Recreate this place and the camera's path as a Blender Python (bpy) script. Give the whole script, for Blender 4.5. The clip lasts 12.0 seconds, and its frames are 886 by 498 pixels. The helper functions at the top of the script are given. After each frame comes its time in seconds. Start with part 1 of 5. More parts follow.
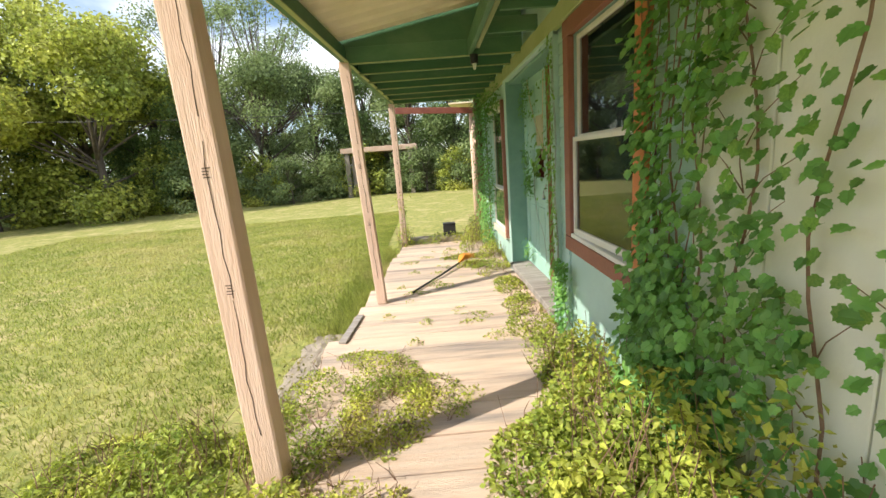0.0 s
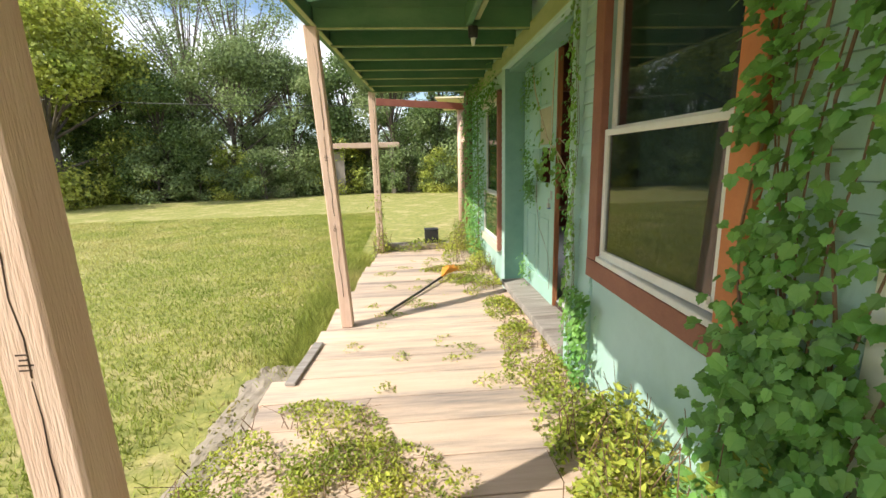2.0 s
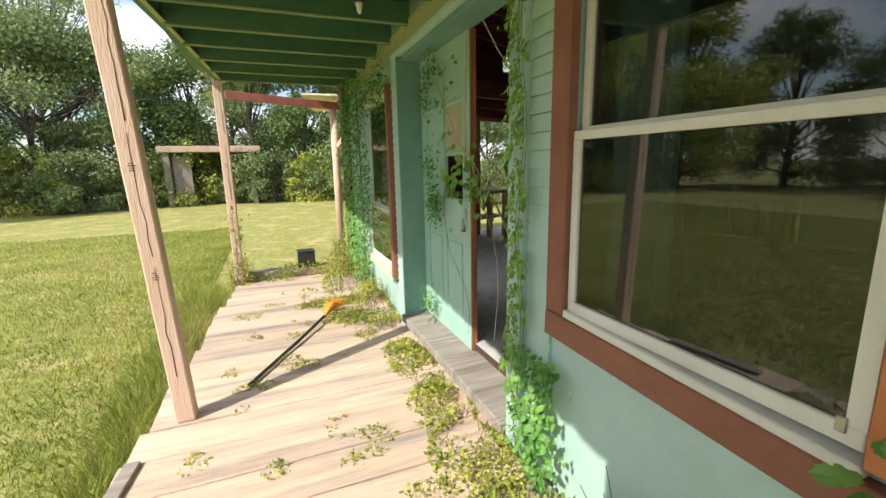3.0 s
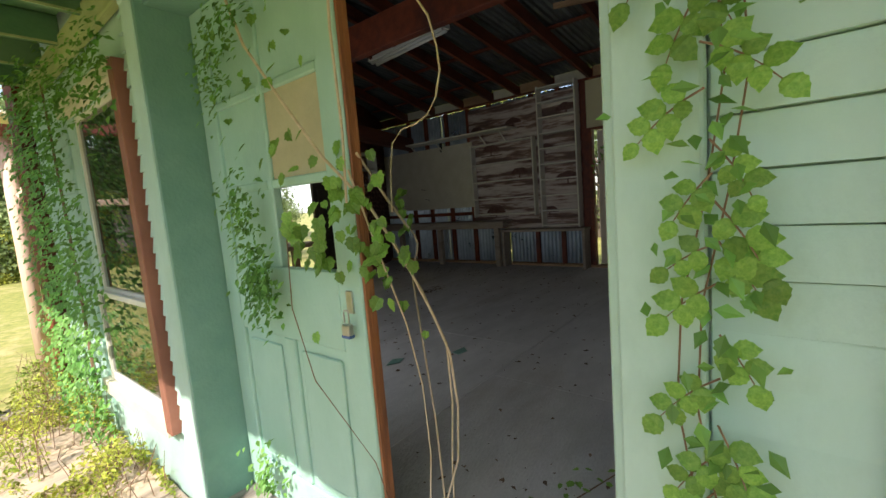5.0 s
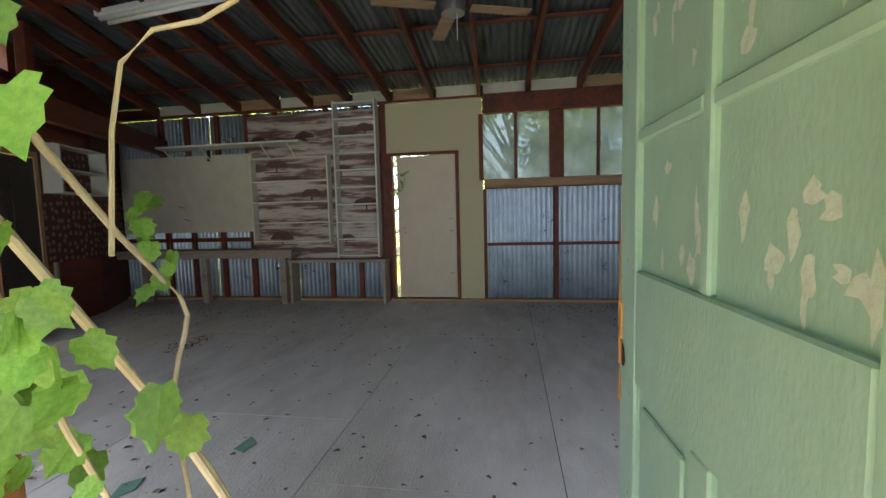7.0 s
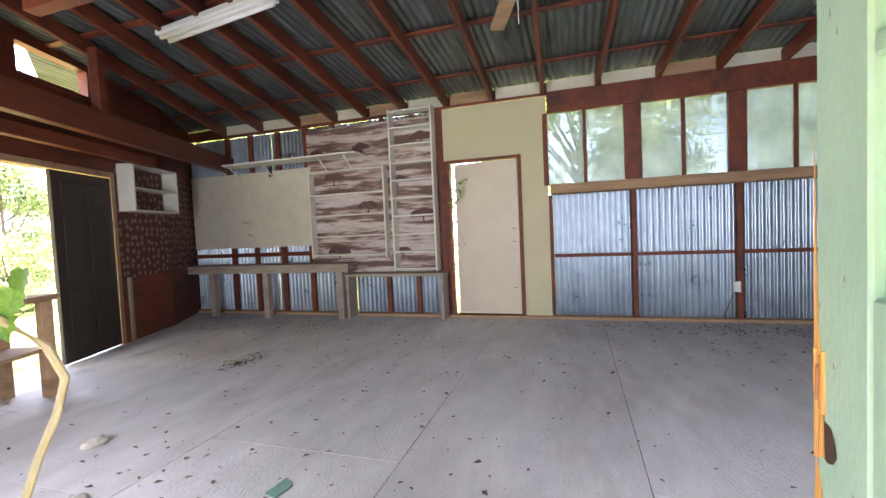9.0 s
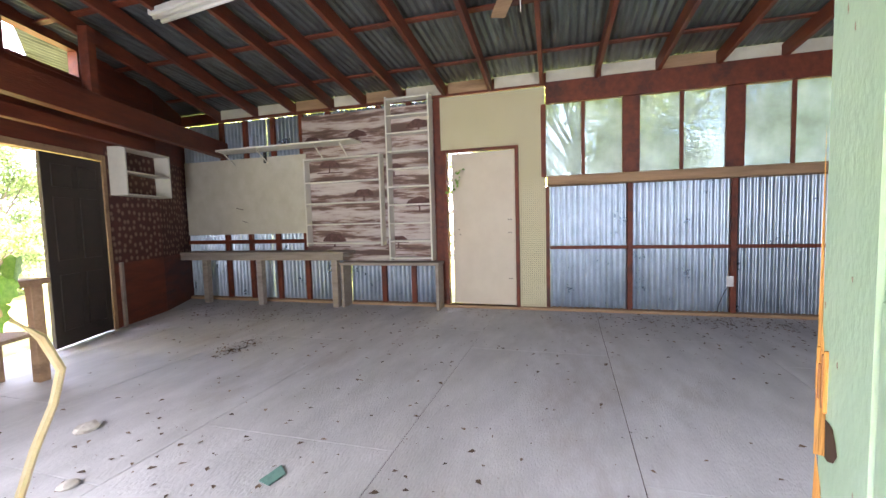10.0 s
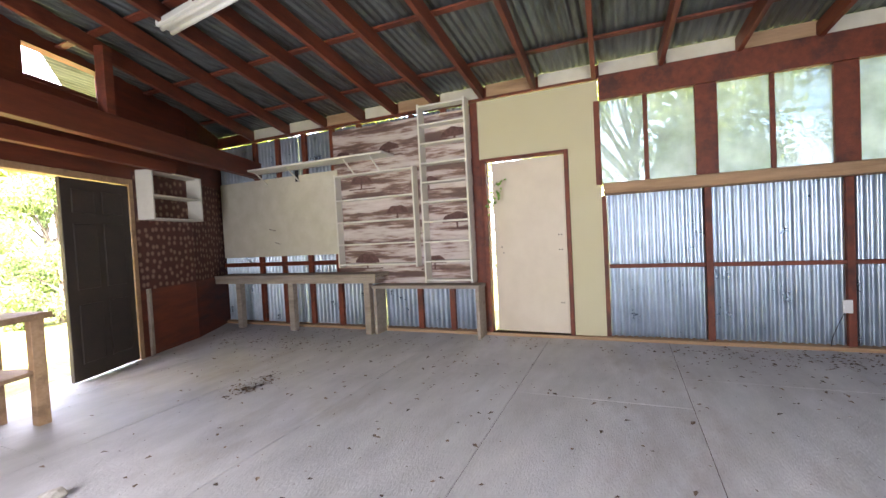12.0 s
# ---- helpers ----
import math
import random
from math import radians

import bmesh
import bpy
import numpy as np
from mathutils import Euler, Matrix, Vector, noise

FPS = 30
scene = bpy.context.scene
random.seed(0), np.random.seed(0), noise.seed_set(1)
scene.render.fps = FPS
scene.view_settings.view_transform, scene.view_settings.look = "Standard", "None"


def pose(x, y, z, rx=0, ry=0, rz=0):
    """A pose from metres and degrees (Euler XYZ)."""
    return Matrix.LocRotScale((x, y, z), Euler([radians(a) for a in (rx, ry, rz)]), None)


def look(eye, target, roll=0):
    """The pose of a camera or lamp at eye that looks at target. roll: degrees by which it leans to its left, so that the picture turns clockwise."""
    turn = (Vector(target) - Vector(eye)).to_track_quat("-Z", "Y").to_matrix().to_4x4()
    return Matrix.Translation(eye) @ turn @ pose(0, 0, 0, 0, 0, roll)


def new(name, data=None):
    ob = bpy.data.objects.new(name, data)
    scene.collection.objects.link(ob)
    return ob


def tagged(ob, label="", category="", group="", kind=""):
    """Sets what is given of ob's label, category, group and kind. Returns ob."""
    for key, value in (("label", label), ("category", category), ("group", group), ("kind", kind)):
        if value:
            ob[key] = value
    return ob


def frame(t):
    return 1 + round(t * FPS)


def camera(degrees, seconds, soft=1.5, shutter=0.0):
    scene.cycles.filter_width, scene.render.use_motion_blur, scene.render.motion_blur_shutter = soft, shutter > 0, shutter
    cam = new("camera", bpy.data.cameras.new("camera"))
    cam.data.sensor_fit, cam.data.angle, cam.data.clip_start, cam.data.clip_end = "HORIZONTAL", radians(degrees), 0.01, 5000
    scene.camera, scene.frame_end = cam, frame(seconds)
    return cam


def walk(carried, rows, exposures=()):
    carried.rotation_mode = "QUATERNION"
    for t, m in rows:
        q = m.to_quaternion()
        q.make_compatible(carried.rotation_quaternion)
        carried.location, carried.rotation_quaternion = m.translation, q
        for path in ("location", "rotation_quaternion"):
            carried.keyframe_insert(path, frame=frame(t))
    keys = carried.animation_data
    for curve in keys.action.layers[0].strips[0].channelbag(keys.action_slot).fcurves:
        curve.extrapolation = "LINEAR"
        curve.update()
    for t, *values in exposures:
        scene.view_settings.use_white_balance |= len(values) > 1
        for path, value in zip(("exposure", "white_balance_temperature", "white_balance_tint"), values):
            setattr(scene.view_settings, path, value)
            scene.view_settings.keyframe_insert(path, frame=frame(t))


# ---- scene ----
cam = camera(92.5, 12.0)
PATH = [
    (0, (-0.047, 2.795, 1.446), (0.005, 4.752, 1.035), -4.5),
    (0.5, (-0.04, 2.826, 1.444), (0.013, 4.783, 1.036), -3.0),
    (1, (-0.056, 2.972, 1.453), (-0.007, 4.928, 1.039), -2.0),
    (1.5, (-0.087, 3.2, 1.446), (0.042, 5.153, 1.033), -1.0),
    (2, (-0.048, 3.581, 1.393), (0.104, 5.534, 0.987), -1.6),
    (2.5, (-0.04, 4.021, 1.429), (0.214, 5.966, 1.037), -1.9),
    (3, (-0.041, 4.501, 1.423), (0.68, 6.325, 1.03), -1.2),
    (3.2, (-0.022, 4.662, 1.423), (0.836, 6.427, 1.039), -1.9),
    (4.8, (0.245, 5.896, 1.396), (1.676, 7.271, 1.15), -3.9),
    (5, (0.307, 6.02, 1.388), (1.855, 7.265, 1.157), -4.6),
    (5.5, (0.45, 6.276, 1.42), (2.214, 7.197, 1.221), -5.3),
    (6, (0.53, 6.454, 1.428), (2.44, 7.022, 1.254), -4.1),
    (6.5, (0.648, 6.53, 1.398), (2.61, 6.885, 1.237), -2.0),
    (6.7, (0.751, 6.555, 1.398), (2.719, 6.867, 1.234), -1.4),
    (8.3, (1.262, 6.66, 1.356), (3.209, 7.114, 1.281), -2.8),
    (8.5, (1.281, 6.654, 1.359), (3.209, 7.182, 1.287), -2.9),
    (9, (1.291, 6.652, 1.361), (3.199, 7.247, 1.269), -2.6),
    (9.5, (1.295, 6.663, 1.361), (3.203, 7.249, 1.236), -1.9),
    (10, (1.298, 6.671, 1.366), (3.209, 7.241, 1.224), -1.6),
    (10.5, (1.301, 6.688, 1.371), (3.221, 7.219, 1.186), -2.1),
    (11, (1.312, 6.732, 1.366), (3.245, 7.216, 1.188), -1.8),
    (11.5, (1.466, 6.747, 1.343), (3.41, 7.197, 1.203), -0.9),
    (12, (1.905, 6.738, 1.393), (3.742, 7.527, 1.329), -3.0),
]
EXPOSE = [(0.0, 0.52, 6500, 10), (2.5, 0.52, 6500, 10), (3.2, 0.48, 6500, 10), (4.8, 0.8, 6500, 12), (5.0, 0.9, 6500, 12), (5.5, 1.3, 6400, 11), (6.0, 1.8, 6250, 10), (6.7, 2.1, 6250, 12), (8.3, 3.6, 6300, 25), (11.0, 3.9, 6300, 25), (11.5, 3.95, 6350, 25), (12.0, 4.1, 6400, 25)]
walk(cam, [(t, look(eye, target, roll)) for t, eye, target, roll in PATH], EXPOSE)


# ---- light ----
SUN_EL, SUN_DIR = radians(43.5), Vector((0.9, 0.43, 0)).normalized()
world = bpy.data.worlds.new("sky")
scene.world = world
world.use_nodes = True
wn, wl = world.node_tree.nodes, world.node_tree.links
bg = wn["Background"]
sky = wn.new("ShaderNodeTexSky")
sky.sky_type, sky.sun_disc, sky.sun_elevation = "NISHITA", False, SUN_EL
sky.sun_rotation = math.atan2(-SUN_DIR.x, -SUN_DIR.y)
wtc, wmap, wno = wn.new("ShaderNodeTexCoord"), wn.new("ShaderNodeMapping"), wn.new("ShaderNodeTexNoise")
wmap.inputs["Scale"].default_value = (1.6, 1.6, 3.6)
wmap.inputs["Location"].default_value = (0.35, 0.2, 0.1)
wno.inputs["Scale"].default_value, wno.inputs["Detail"].default_value = 1.7, 7
wramp = wn.new("ShaderNodeValToRGB")
wramp.color_ramp.elements[0].position, wramp.color_ramp.elements[1].position = 0.44, 0.62
wmix = wn.new("ShaderNodeMix")
wmix.data_type = "RGBA"
wmix.inputs["B"].default_value = (8.5, 8.7, 9.0, 1)
wl.new(wtc.outputs["Generated"], wmap.inputs["Vector"])
wl.new(wmap.outputs["Vector"], wno.inputs["Vector"])
wl.new(wno.outputs["Fac"], wramp.inputs["Fac"])
wl.new(wramp.outputs["Color"], wmix.inputs["Factor"])
wl.new(sky.outputs["Color"], wmix.inputs["A"])
wl.new(wmix.outputs["Result"], bg.inputs["Color"])
bg.inputs["Strength"].default_value = 0.15

sun_data = bpy.data.lights.new("sun", "SUN")
sun_data.energy, sun_data.angle, sun_data.color = 4.6, radians(0.5), (1.0, 0.93, 0.8)
sun = new("sun", sun_data)
sun.matrix_basis = look((0, 0, 30), Vector((0, 0, 30)) + SUN_DIR * math.cos(SUN_EL) - Vector((0, 0, math.sin(SUN_EL))))


def daylight(eye, target, w, h, watts):
    """Sky light standing in an opening."""
    d = bpy.data.lights.new("daylight", "AREA")
    d.shape, d.size, d.size_y, d.energy, d.color = "RECTANGLE", w, h, watts, (0.93, 0.97, 1.0)
    o = new("daylight", d)
    o.matrix_basis = look(eye, target)
    return o


daylight((1.23, 5.34, 1.5), (4.0, 5.34, 1.5), 0.85, 1.25, 6)
daylight((1.23, 8.88, 1.25), (4.0, 8.88, 1.25), 0.85, 1.5, 6)

# ---- materials ----


def mat(name, c1, c2, scale=8.0, rough=0.7, metal=0.0, bump=0.25, stain=None, stretch=(1, 1, 1), vary=0.0, leafy=False, spots=0.5, fine=60.0):
    """A surface whose colour wanders between c1 and c2, with a stain at a larger scale and a fine relief."""
    m = bpy.data.materials.new(name)
    m.use_nodes = True
    n, l = m.node_tree.nodes, m.node_tree.links
    p = n["Principled BSDF"]
    p.inputs["Metallic"].default_value = metal
    tc, mp = n.new("ShaderNodeTexCoord"), n.new("ShaderNodeMapping")
    mp.inputs["Scale"].default_value = stretch
    l.new(tc.outputs["Object"], mp.inputs["Vector"])
    no = n.new("ShaderNodeTexNoise")
    no.inputs["Scale"].default_value, no.inputs["Detail"].default_value, no.inputs["Roughness"].default_value = scale, 6, 0.65
    l.new(mp.outputs["Vector"], no.inputs["Vector"])
    r = n.new("ShaderNodeValToRGB")
    r.color_ramp.elements[0].position, r.color_ramp.elements[1].position = 0.33, 0.67
    r.color_ramp.elements[0].color, r.color_ramp.elements[1].color = (*c1, 1), (*c2, 1)
    l.new(no.outputs["Fac"], r.inputs["Fac"])
    out = r.outputs["Color"]
    if stain:
        ns = n.new("ShaderNodeTexNoise")
        ns.inputs["Scale"].default_value, ns.inputs["Detail"].default_value, ns.inputs["Roughness"].default_value = scale * 0.22, 9, 0.7
        l.new(mp.outputs["Vector"], ns.inputs["Vector"])
        rs = n.new("ShaderNodeValToRGB")
        rs.color_ramp.elements[0].position, rs.color_ramp.elements[1].position = spots, spots + 0.16
        l.new(ns.outputs["Fac"], rs.inputs["Fac"])
        mx = n.new("ShaderNodeMix")
        mx.data_type = "RGBA"
        mx.inputs["B"].default_value = (*stain, 1)
        l.new(rs.outputs["Color"], mx.inputs["Factor"])
        l.new(out, mx.inputs["A"])
        out = mx.outputs["Result"]
    if vary:
        src = n.new("ShaderNodeNewGeometry").outputs["Random Per Island"] if leafy is True else n.new("ShaderNodeObjectInfo").outputs["Random"]
        mr = n.new("ShaderNodeMapRange")
        mr.inputs["To Min"].default_value, mr.inputs["To Max"].default_value = 1 - vary, 1 + vary
        l.new(src, mr.inputs["Value"])
        hs = n.new("ShaderNodeHueSaturation")
        l.new(mr.outputs["Result"], hs.inputs["Value"])
        l.new(out, hs.inputs["Color"])
        out = hs.outputs["Color"]
    l.new(out, p.inputs["Base Color"])
    rr = n.new("ShaderNodeMapRange")
    rr.inputs["To Min"].default_value, rr.inputs["To Max"].default_value = max(0.05, rough - 0.12), min(1, rough + 0.12)
    l.new(no.outputs["Fac"], rr.inputs["Value"])
    l.new(rr.outputs["Result"], p.inputs["Roughness"])
    if bump:
        nb = n.new("ShaderNodeTexNoise")
        nb.inputs["Scale"].default_value, nb.inputs["Detail"].default_value = fine, 4
        l.new(mp.outputs["Vector"], nb.inputs["Vector"])
        b = n.new("ShaderNodeBump")
        b.inputs["Strength"].default_value, b.inputs["Distance"].default_value = bump, 0.01
        l.new(nb.outputs["Fac"], b.inputs["Height"])
        l.new(b.outputs["Normal"], p.inputs["Normal"])
    if leafy:
        p.inputs["Subsurface Weight"].default_value = 0.0
        tr = n.new("ShaderNodeBsdfTranslucent")
        l.new(out, tr.inputs["Color"])
        ms = n.new("ShaderNodeMixShader")
        ms.inputs["Fac"].default_value = 0.38
        l.new(p.outputs["BSDF"], ms.inputs[1])
        l.new(tr.outputs["BSDF"], ms.inputs[2])
        l.new(ms.outputs["Shader"], n["Material Output"].inputs["Surface"])
    return m


M = {
    "lawn": mat("lawn", (0.16, 0.19, 0.038), (0.36, 0.34, 0.10), 9, 0.95, bump=0.9, stain=(0.46, 0.38, 0.18), spots=0.50, fine=35),
    "blade": mat("grass_blade", (0.22, 0.29, 0.045), (0.43, 0.44, 0.11), 0.9, 0.8, bump=0, vary=0.45, leafy=True, stain=(0.56, 0.47, 0.20), spots=0.50),
    "plank": mat("worn_deck_paint", (0.60, 0.44, 0.33), (0.72, 0.56, 0.44), 3.2, 0.8, bump=0.6, stain=(0.30, 0.255, 0.23), stretch=(0.45, 4.5, 1), vary=0.12, spots=0.48),
    "grey_wood": mat("grey_weathered_wood", (0.26, 0.23, 0.21), (0.42, 0.38, 0.34), 9, 0.9, bump=0.6, stretch=(0.25, 3, 1), stain=(0.18, 0.15, 0.13)),
    "post": mat("pinkish_post_wood", (0.62, 0.42, 0.32), (0.70, 0.52, 0.42), 6, 0.75, bump=0.5, stretch=(3, 3, 0.25), stain=(0.50, 0.33, 0.24), spots=0.58),
    "crack": mat("dark_crack", (0.05, 0.03, 0.025), (0.09, 0.055, 0.04), 20, 0.95, bump=0),
    "green": mat("dark_green_paint", (0.055, 0.15, 0.075), (0.085, 0.20, 0.10), 5, 0.55, bump=0.25, stain=(0.12, 0.22, 0.12), stretch=(0.5, 2, 1), vary=0.08),
    "green_edge": mat("pale_green_trim", (0.33, 0.38, 0.16), (0.42, 0.46, 0.24), 6, 0.6, bump=0.3, stain=(0.25, 0.33, 0.16), stretch=(2, 0.4, 1)),
    "mint": mat("mint_paint", (0.42, 0.605, 0.555), (0.48, 0.67, 0.62), 4, 0.55, bump=0.2, spots=0.5, stain=(0.35, 0.52, 0.46), vary=0.04, stretch=(1, 1, 0.5)),
    "mint_door": mat("mint_door_paint", (0.32, 0.53, 0.45), (0.38, 0.59, 0.51), 4, 0.5, bump=0.2, spots=0.55, stain=(0.27, 0.45, 0.38), stretch=(1, 1, 0.5)),
    "mint_panel": mat("smooth_mint_panel", (0.41, 0.595, 0.55), (0.47, 0.655, 0.61), 3, 0.5, bump=0.1, stain=(0.36, 0.53, 0.48)),
    "mint_flake": mat("flaking_mint_paint", (0.38, 0.56, 0.44), (0.44, 0.62, 0.50), 5, 0.55, bump=0.14, stain=(0.47, 0.64, 0.58), spots=0.56, stretch=(2, 2, 0.8)),
    # door recess shade is put into this teal; glass shards reuse it
    "teal": mat("shaded_jamb_teal", (0.14, 0.29, 0.24), (0.19, 0.35, 0.29), 5, 0.5, bump=0.3, stain=(0.20, 0.42, 0.32), spots=0.6),
    "tan": mat("tan_plywood_pane", (0.42, 0.40, 0.26), (0.50, 0.47, 0.31), 6, 0.7, bump=0.2),
    "cream": mat("cream_ribbed_roofing", (0.70, 0.61, 0.42), (0.78, 0.70, 0.52), 4, 0.55, bump=0.15, stain=(0.58, 0.47, 0.30), spots=0.58),
    "white_wall": mat("cream_wall_panel", (0.74, 0.74, 0.66), (0.82, 0.82, 0.74), 3, 0.6, bump=0.15, stain=(0.62, 0.58, 0.42), spots=0.6),
    "brown": mat("brown_trim_paint", (0.23, 0.09, 0.06), (0.30, 0.125, 0.085), 6, 0.6, bump=0.25, stain=(0.19, 0.07, 0.05), spots=0.55),
    "rust": mat("orange_brown_trim", (0.50, 0.17, 0.06), (0.60, 0.23, 0.09), 6, 0.6, bump=0.25, stain=(0.33, 0.12, 0.06), spots=0.6),
    "jamb_pole": mat("stained_wood_jamb", (0.32, 0.12, 0.045), (0.46, 0.19, 0.075), 14, 0.5, bump=0.4, stretch=(3, 3, 0.3), stain=(0.20, 0.08, 0.04)),
    "split": mat("fresh_split_wood", (0.72, 0.33, 0.08), (0.80, 0.42, 0.13), 25, 0.8, bump=0.6, stretch=(3, 3, 0.3)),
    "sash": mat("white_window_sash", (0.66, 0.66, 0.60), (0.76, 0.76, 0.71), 5, 0.5, bump=0.15, stain=(0.42, 0.39, 0.32), spots=0.6),
    "floor_in": mat("grey_painted_plywood", (0.47, 0.465, 0.465), (0.62, 0.61, 0.61), 2.6, 0.72, bump=0.5, stain=(0.40, 0.365, 0.34), spots=0.53, vary=0.05, stretch=(0.6, 1.5, 1)),
    "galv": mat("galvanised_sheet", (0.38, 0.45, 0.52), (0.52, 0.59, 0.66), 4, 0.31, metal=0.9, bump=0, vary=0.06),
    "galv_roof": mat("old_roof_sheet", (0.12, 0.14, 0.145), (0.22, 0.25, 0.245), 7, 0.42, metal=0.75, bump=0.08, stain=(0.07, 0.07, 0.06), stretch=(0.3, 2, 1)),
    "redwood": mat("red_brown_stained_timber", (0.125, 0.027, 0.011), (0.215, 0.052, 0.021), 7, 0.55, bump=0.35, stretch=(0.3, 2, 2), stain=(0.07, 0.022, 0.014), vary=0.1),
    "raw_wood": mat("raw_timber", (0.34, 0.21, 0.11), (0.46, 0.30, 0.17), 8, 0.75, bump=0.4, stretch=(3, 0.3, 3), stain=(0.24, 0.15, 0.08)),
    "bench": mat("old_bench_wood", (0.30, 0.25, 0.20), (0.42, 0.36, 0.29), 8, 0.8, bump=0.4, stretch=(3, 0.4, 3), stain=(0.22, 0.18, 0.14)),
    "offwhite": mat("offwhite_painted_board", (0.60, 0.57, 0.44), (0.69, 0.66, 0.54), 5, 0.6, bump=0.15, stain=(0.50, 0.45, 0.33), spots=0.58),
    "shelf": mat("cream_shelf_paint", (0.70, 0.68, 0.58), (0.80, 0.78, 0.68), 5, 0.5, bump=0.15, stain=(0.58, 0.54, 0.44), spots=0.6),
    "door_cream": mat("cream_flush_door", (0.66, 0.58, 0.44), (0.72, 0.64, 0.50), 3, 0.5, bump=0.08, stain=(0.58, 0.48, 0.34), spots=0.58),
    "dark_door": mat("dark_brown_door", (0.035, 0.027, 0.02), (0.055, 0.04, 0.03), 6, 0.55, bump=0.2),
    "motif": mat("wallpaper_tree_print", (0.085, 0.04, 0.034), (0.17, 0.09, 0.075), 25, 0.75, bump=0.05),
    "litter": mat("dead_leaves", (0.085, 0.06, 0.042), (0.22, 0.155, 0.105), 4, 0.9, bump=0, vary=0.6, leafy=True),
    "twig": mat("dry_vine_stem", (0.52, 0.42, 0.28), (0.68, 0.57, 0.41), 30, 0.8, bump=0.3),
    "stem": mat("brown_vine_stem", (0.16, 0.09, 0.055), (0.27, 0.17, 0.11), 30, 0.85, bump=0.3),
    "vine": mat("vine_leaf", (0.105, 0.28, 0.055), (0.235, 0.44, 0.105), 5, 0.45, bump=0.1, vary=0.35, leafy=True),
    "vine_one": mat("single_vine_leaf", (0.13, 0.30, 0.045), (0.27, 0.45, 0.09), 6, 0.45, bump=0.1, vary=0.35, leafy="single"),
    "weed": mat("sunlit_weed", (0.18, 0.28, 0.035), (0.52, 0.52, 0.09), 3, 0.6, bump=0, vary=0.5, leafy=True, stain=(0.56, 0.47, 0.11), spots=0.56),
    "dry_weed": mat("drying_weed", (0.17, 0.18, 0.05), (0.32, 0.27, 0.10), 4, 0.75, bump=0, vary=0.35, leafy=True),
    "tree_a": mat("tree_leaf_dark", (0.09, 0.155, 0.045), (0.20, 0.28, 0.085), 0.7, 0.6, bump=0, vary=0.5, leafy=True),
    "tree_b": mat("tree_leaf_yellow_green", (0.27, 0.35, 0.06), (0.56, 0.56, 0.12), 0.7, 0.6, bump=0, vary=0.45, leafy=True),
    "tree_c": mat("tree_leaf_grey_green", (0.14, 0.21, 0.075), (0.30, 0.37, 0.15), 0.7, 0.6, bump=0, vary=0.45, leafy=True),
    "bark": mat("tree_bark", (0.07, 0.055, 0.045), (0.16, 0.13, 0.105), 6, 0.9, bump=0.8, stretch=(1, 1, 0.3), fine=15),
    "soil": mat("dusty_soil", (0.24, 0.20, 0.155), (0.36, 0.31, 0.25), 9, 0.95, bump=0.7, stain=(0.22, 0.19, 0.13)),
    "black": mat("black_plastic", (0.012, 0.012, 0.013), (0.03, 0.03, 0.03), 9, 0.5, bump=0.1),
    "orange": mat("orange_bristles", (0.75, 0.27, 0.03), (0.85, 0.38, 0.06), 30, 0.8, bump=0.4),
    "steel": mat("dull_steel", (0.40, 0.40, 0.40), (0.55, 0.55, 0.54), 20, 0.35, metal=0.9, bump=0.1),
    "blue": mat("blue_lock_band", (0.05, 0.10, 0.32), (0.07, 0.14, 0.40), 20, 0.4, bump=0),
    "lamp_white": mat("white_enamel", (0.74, 0.74, 0.69), (0.80, 0.80, 0.76), 4, 0.4, bump=0.05),
    "stone": mat("pale_stone", (0.50, 0.46, 0.40), (0.62, 0.58, 0.51), 15, 0.9, bump=0.5),
    "side_roof": mat("red_side_roof", (0.28, 0.09, 0.06), (0.36, 0.13, 0.085), 5, 0.6, bump=0.2),
    "shed": mat("grey_shed_wood", (0.20, 0.17, 0.15), (0.30, 0.26, 0.23), 4, 0.85, bump=0.3, stretch=(3, 3, 0.4)),
    "shed_roof": mat("pinkish_shed_fascia", (0.44, 0.30, 0.23), (0.52, 0.38, 0.30), 3, 0.7, bump=0.2),
}


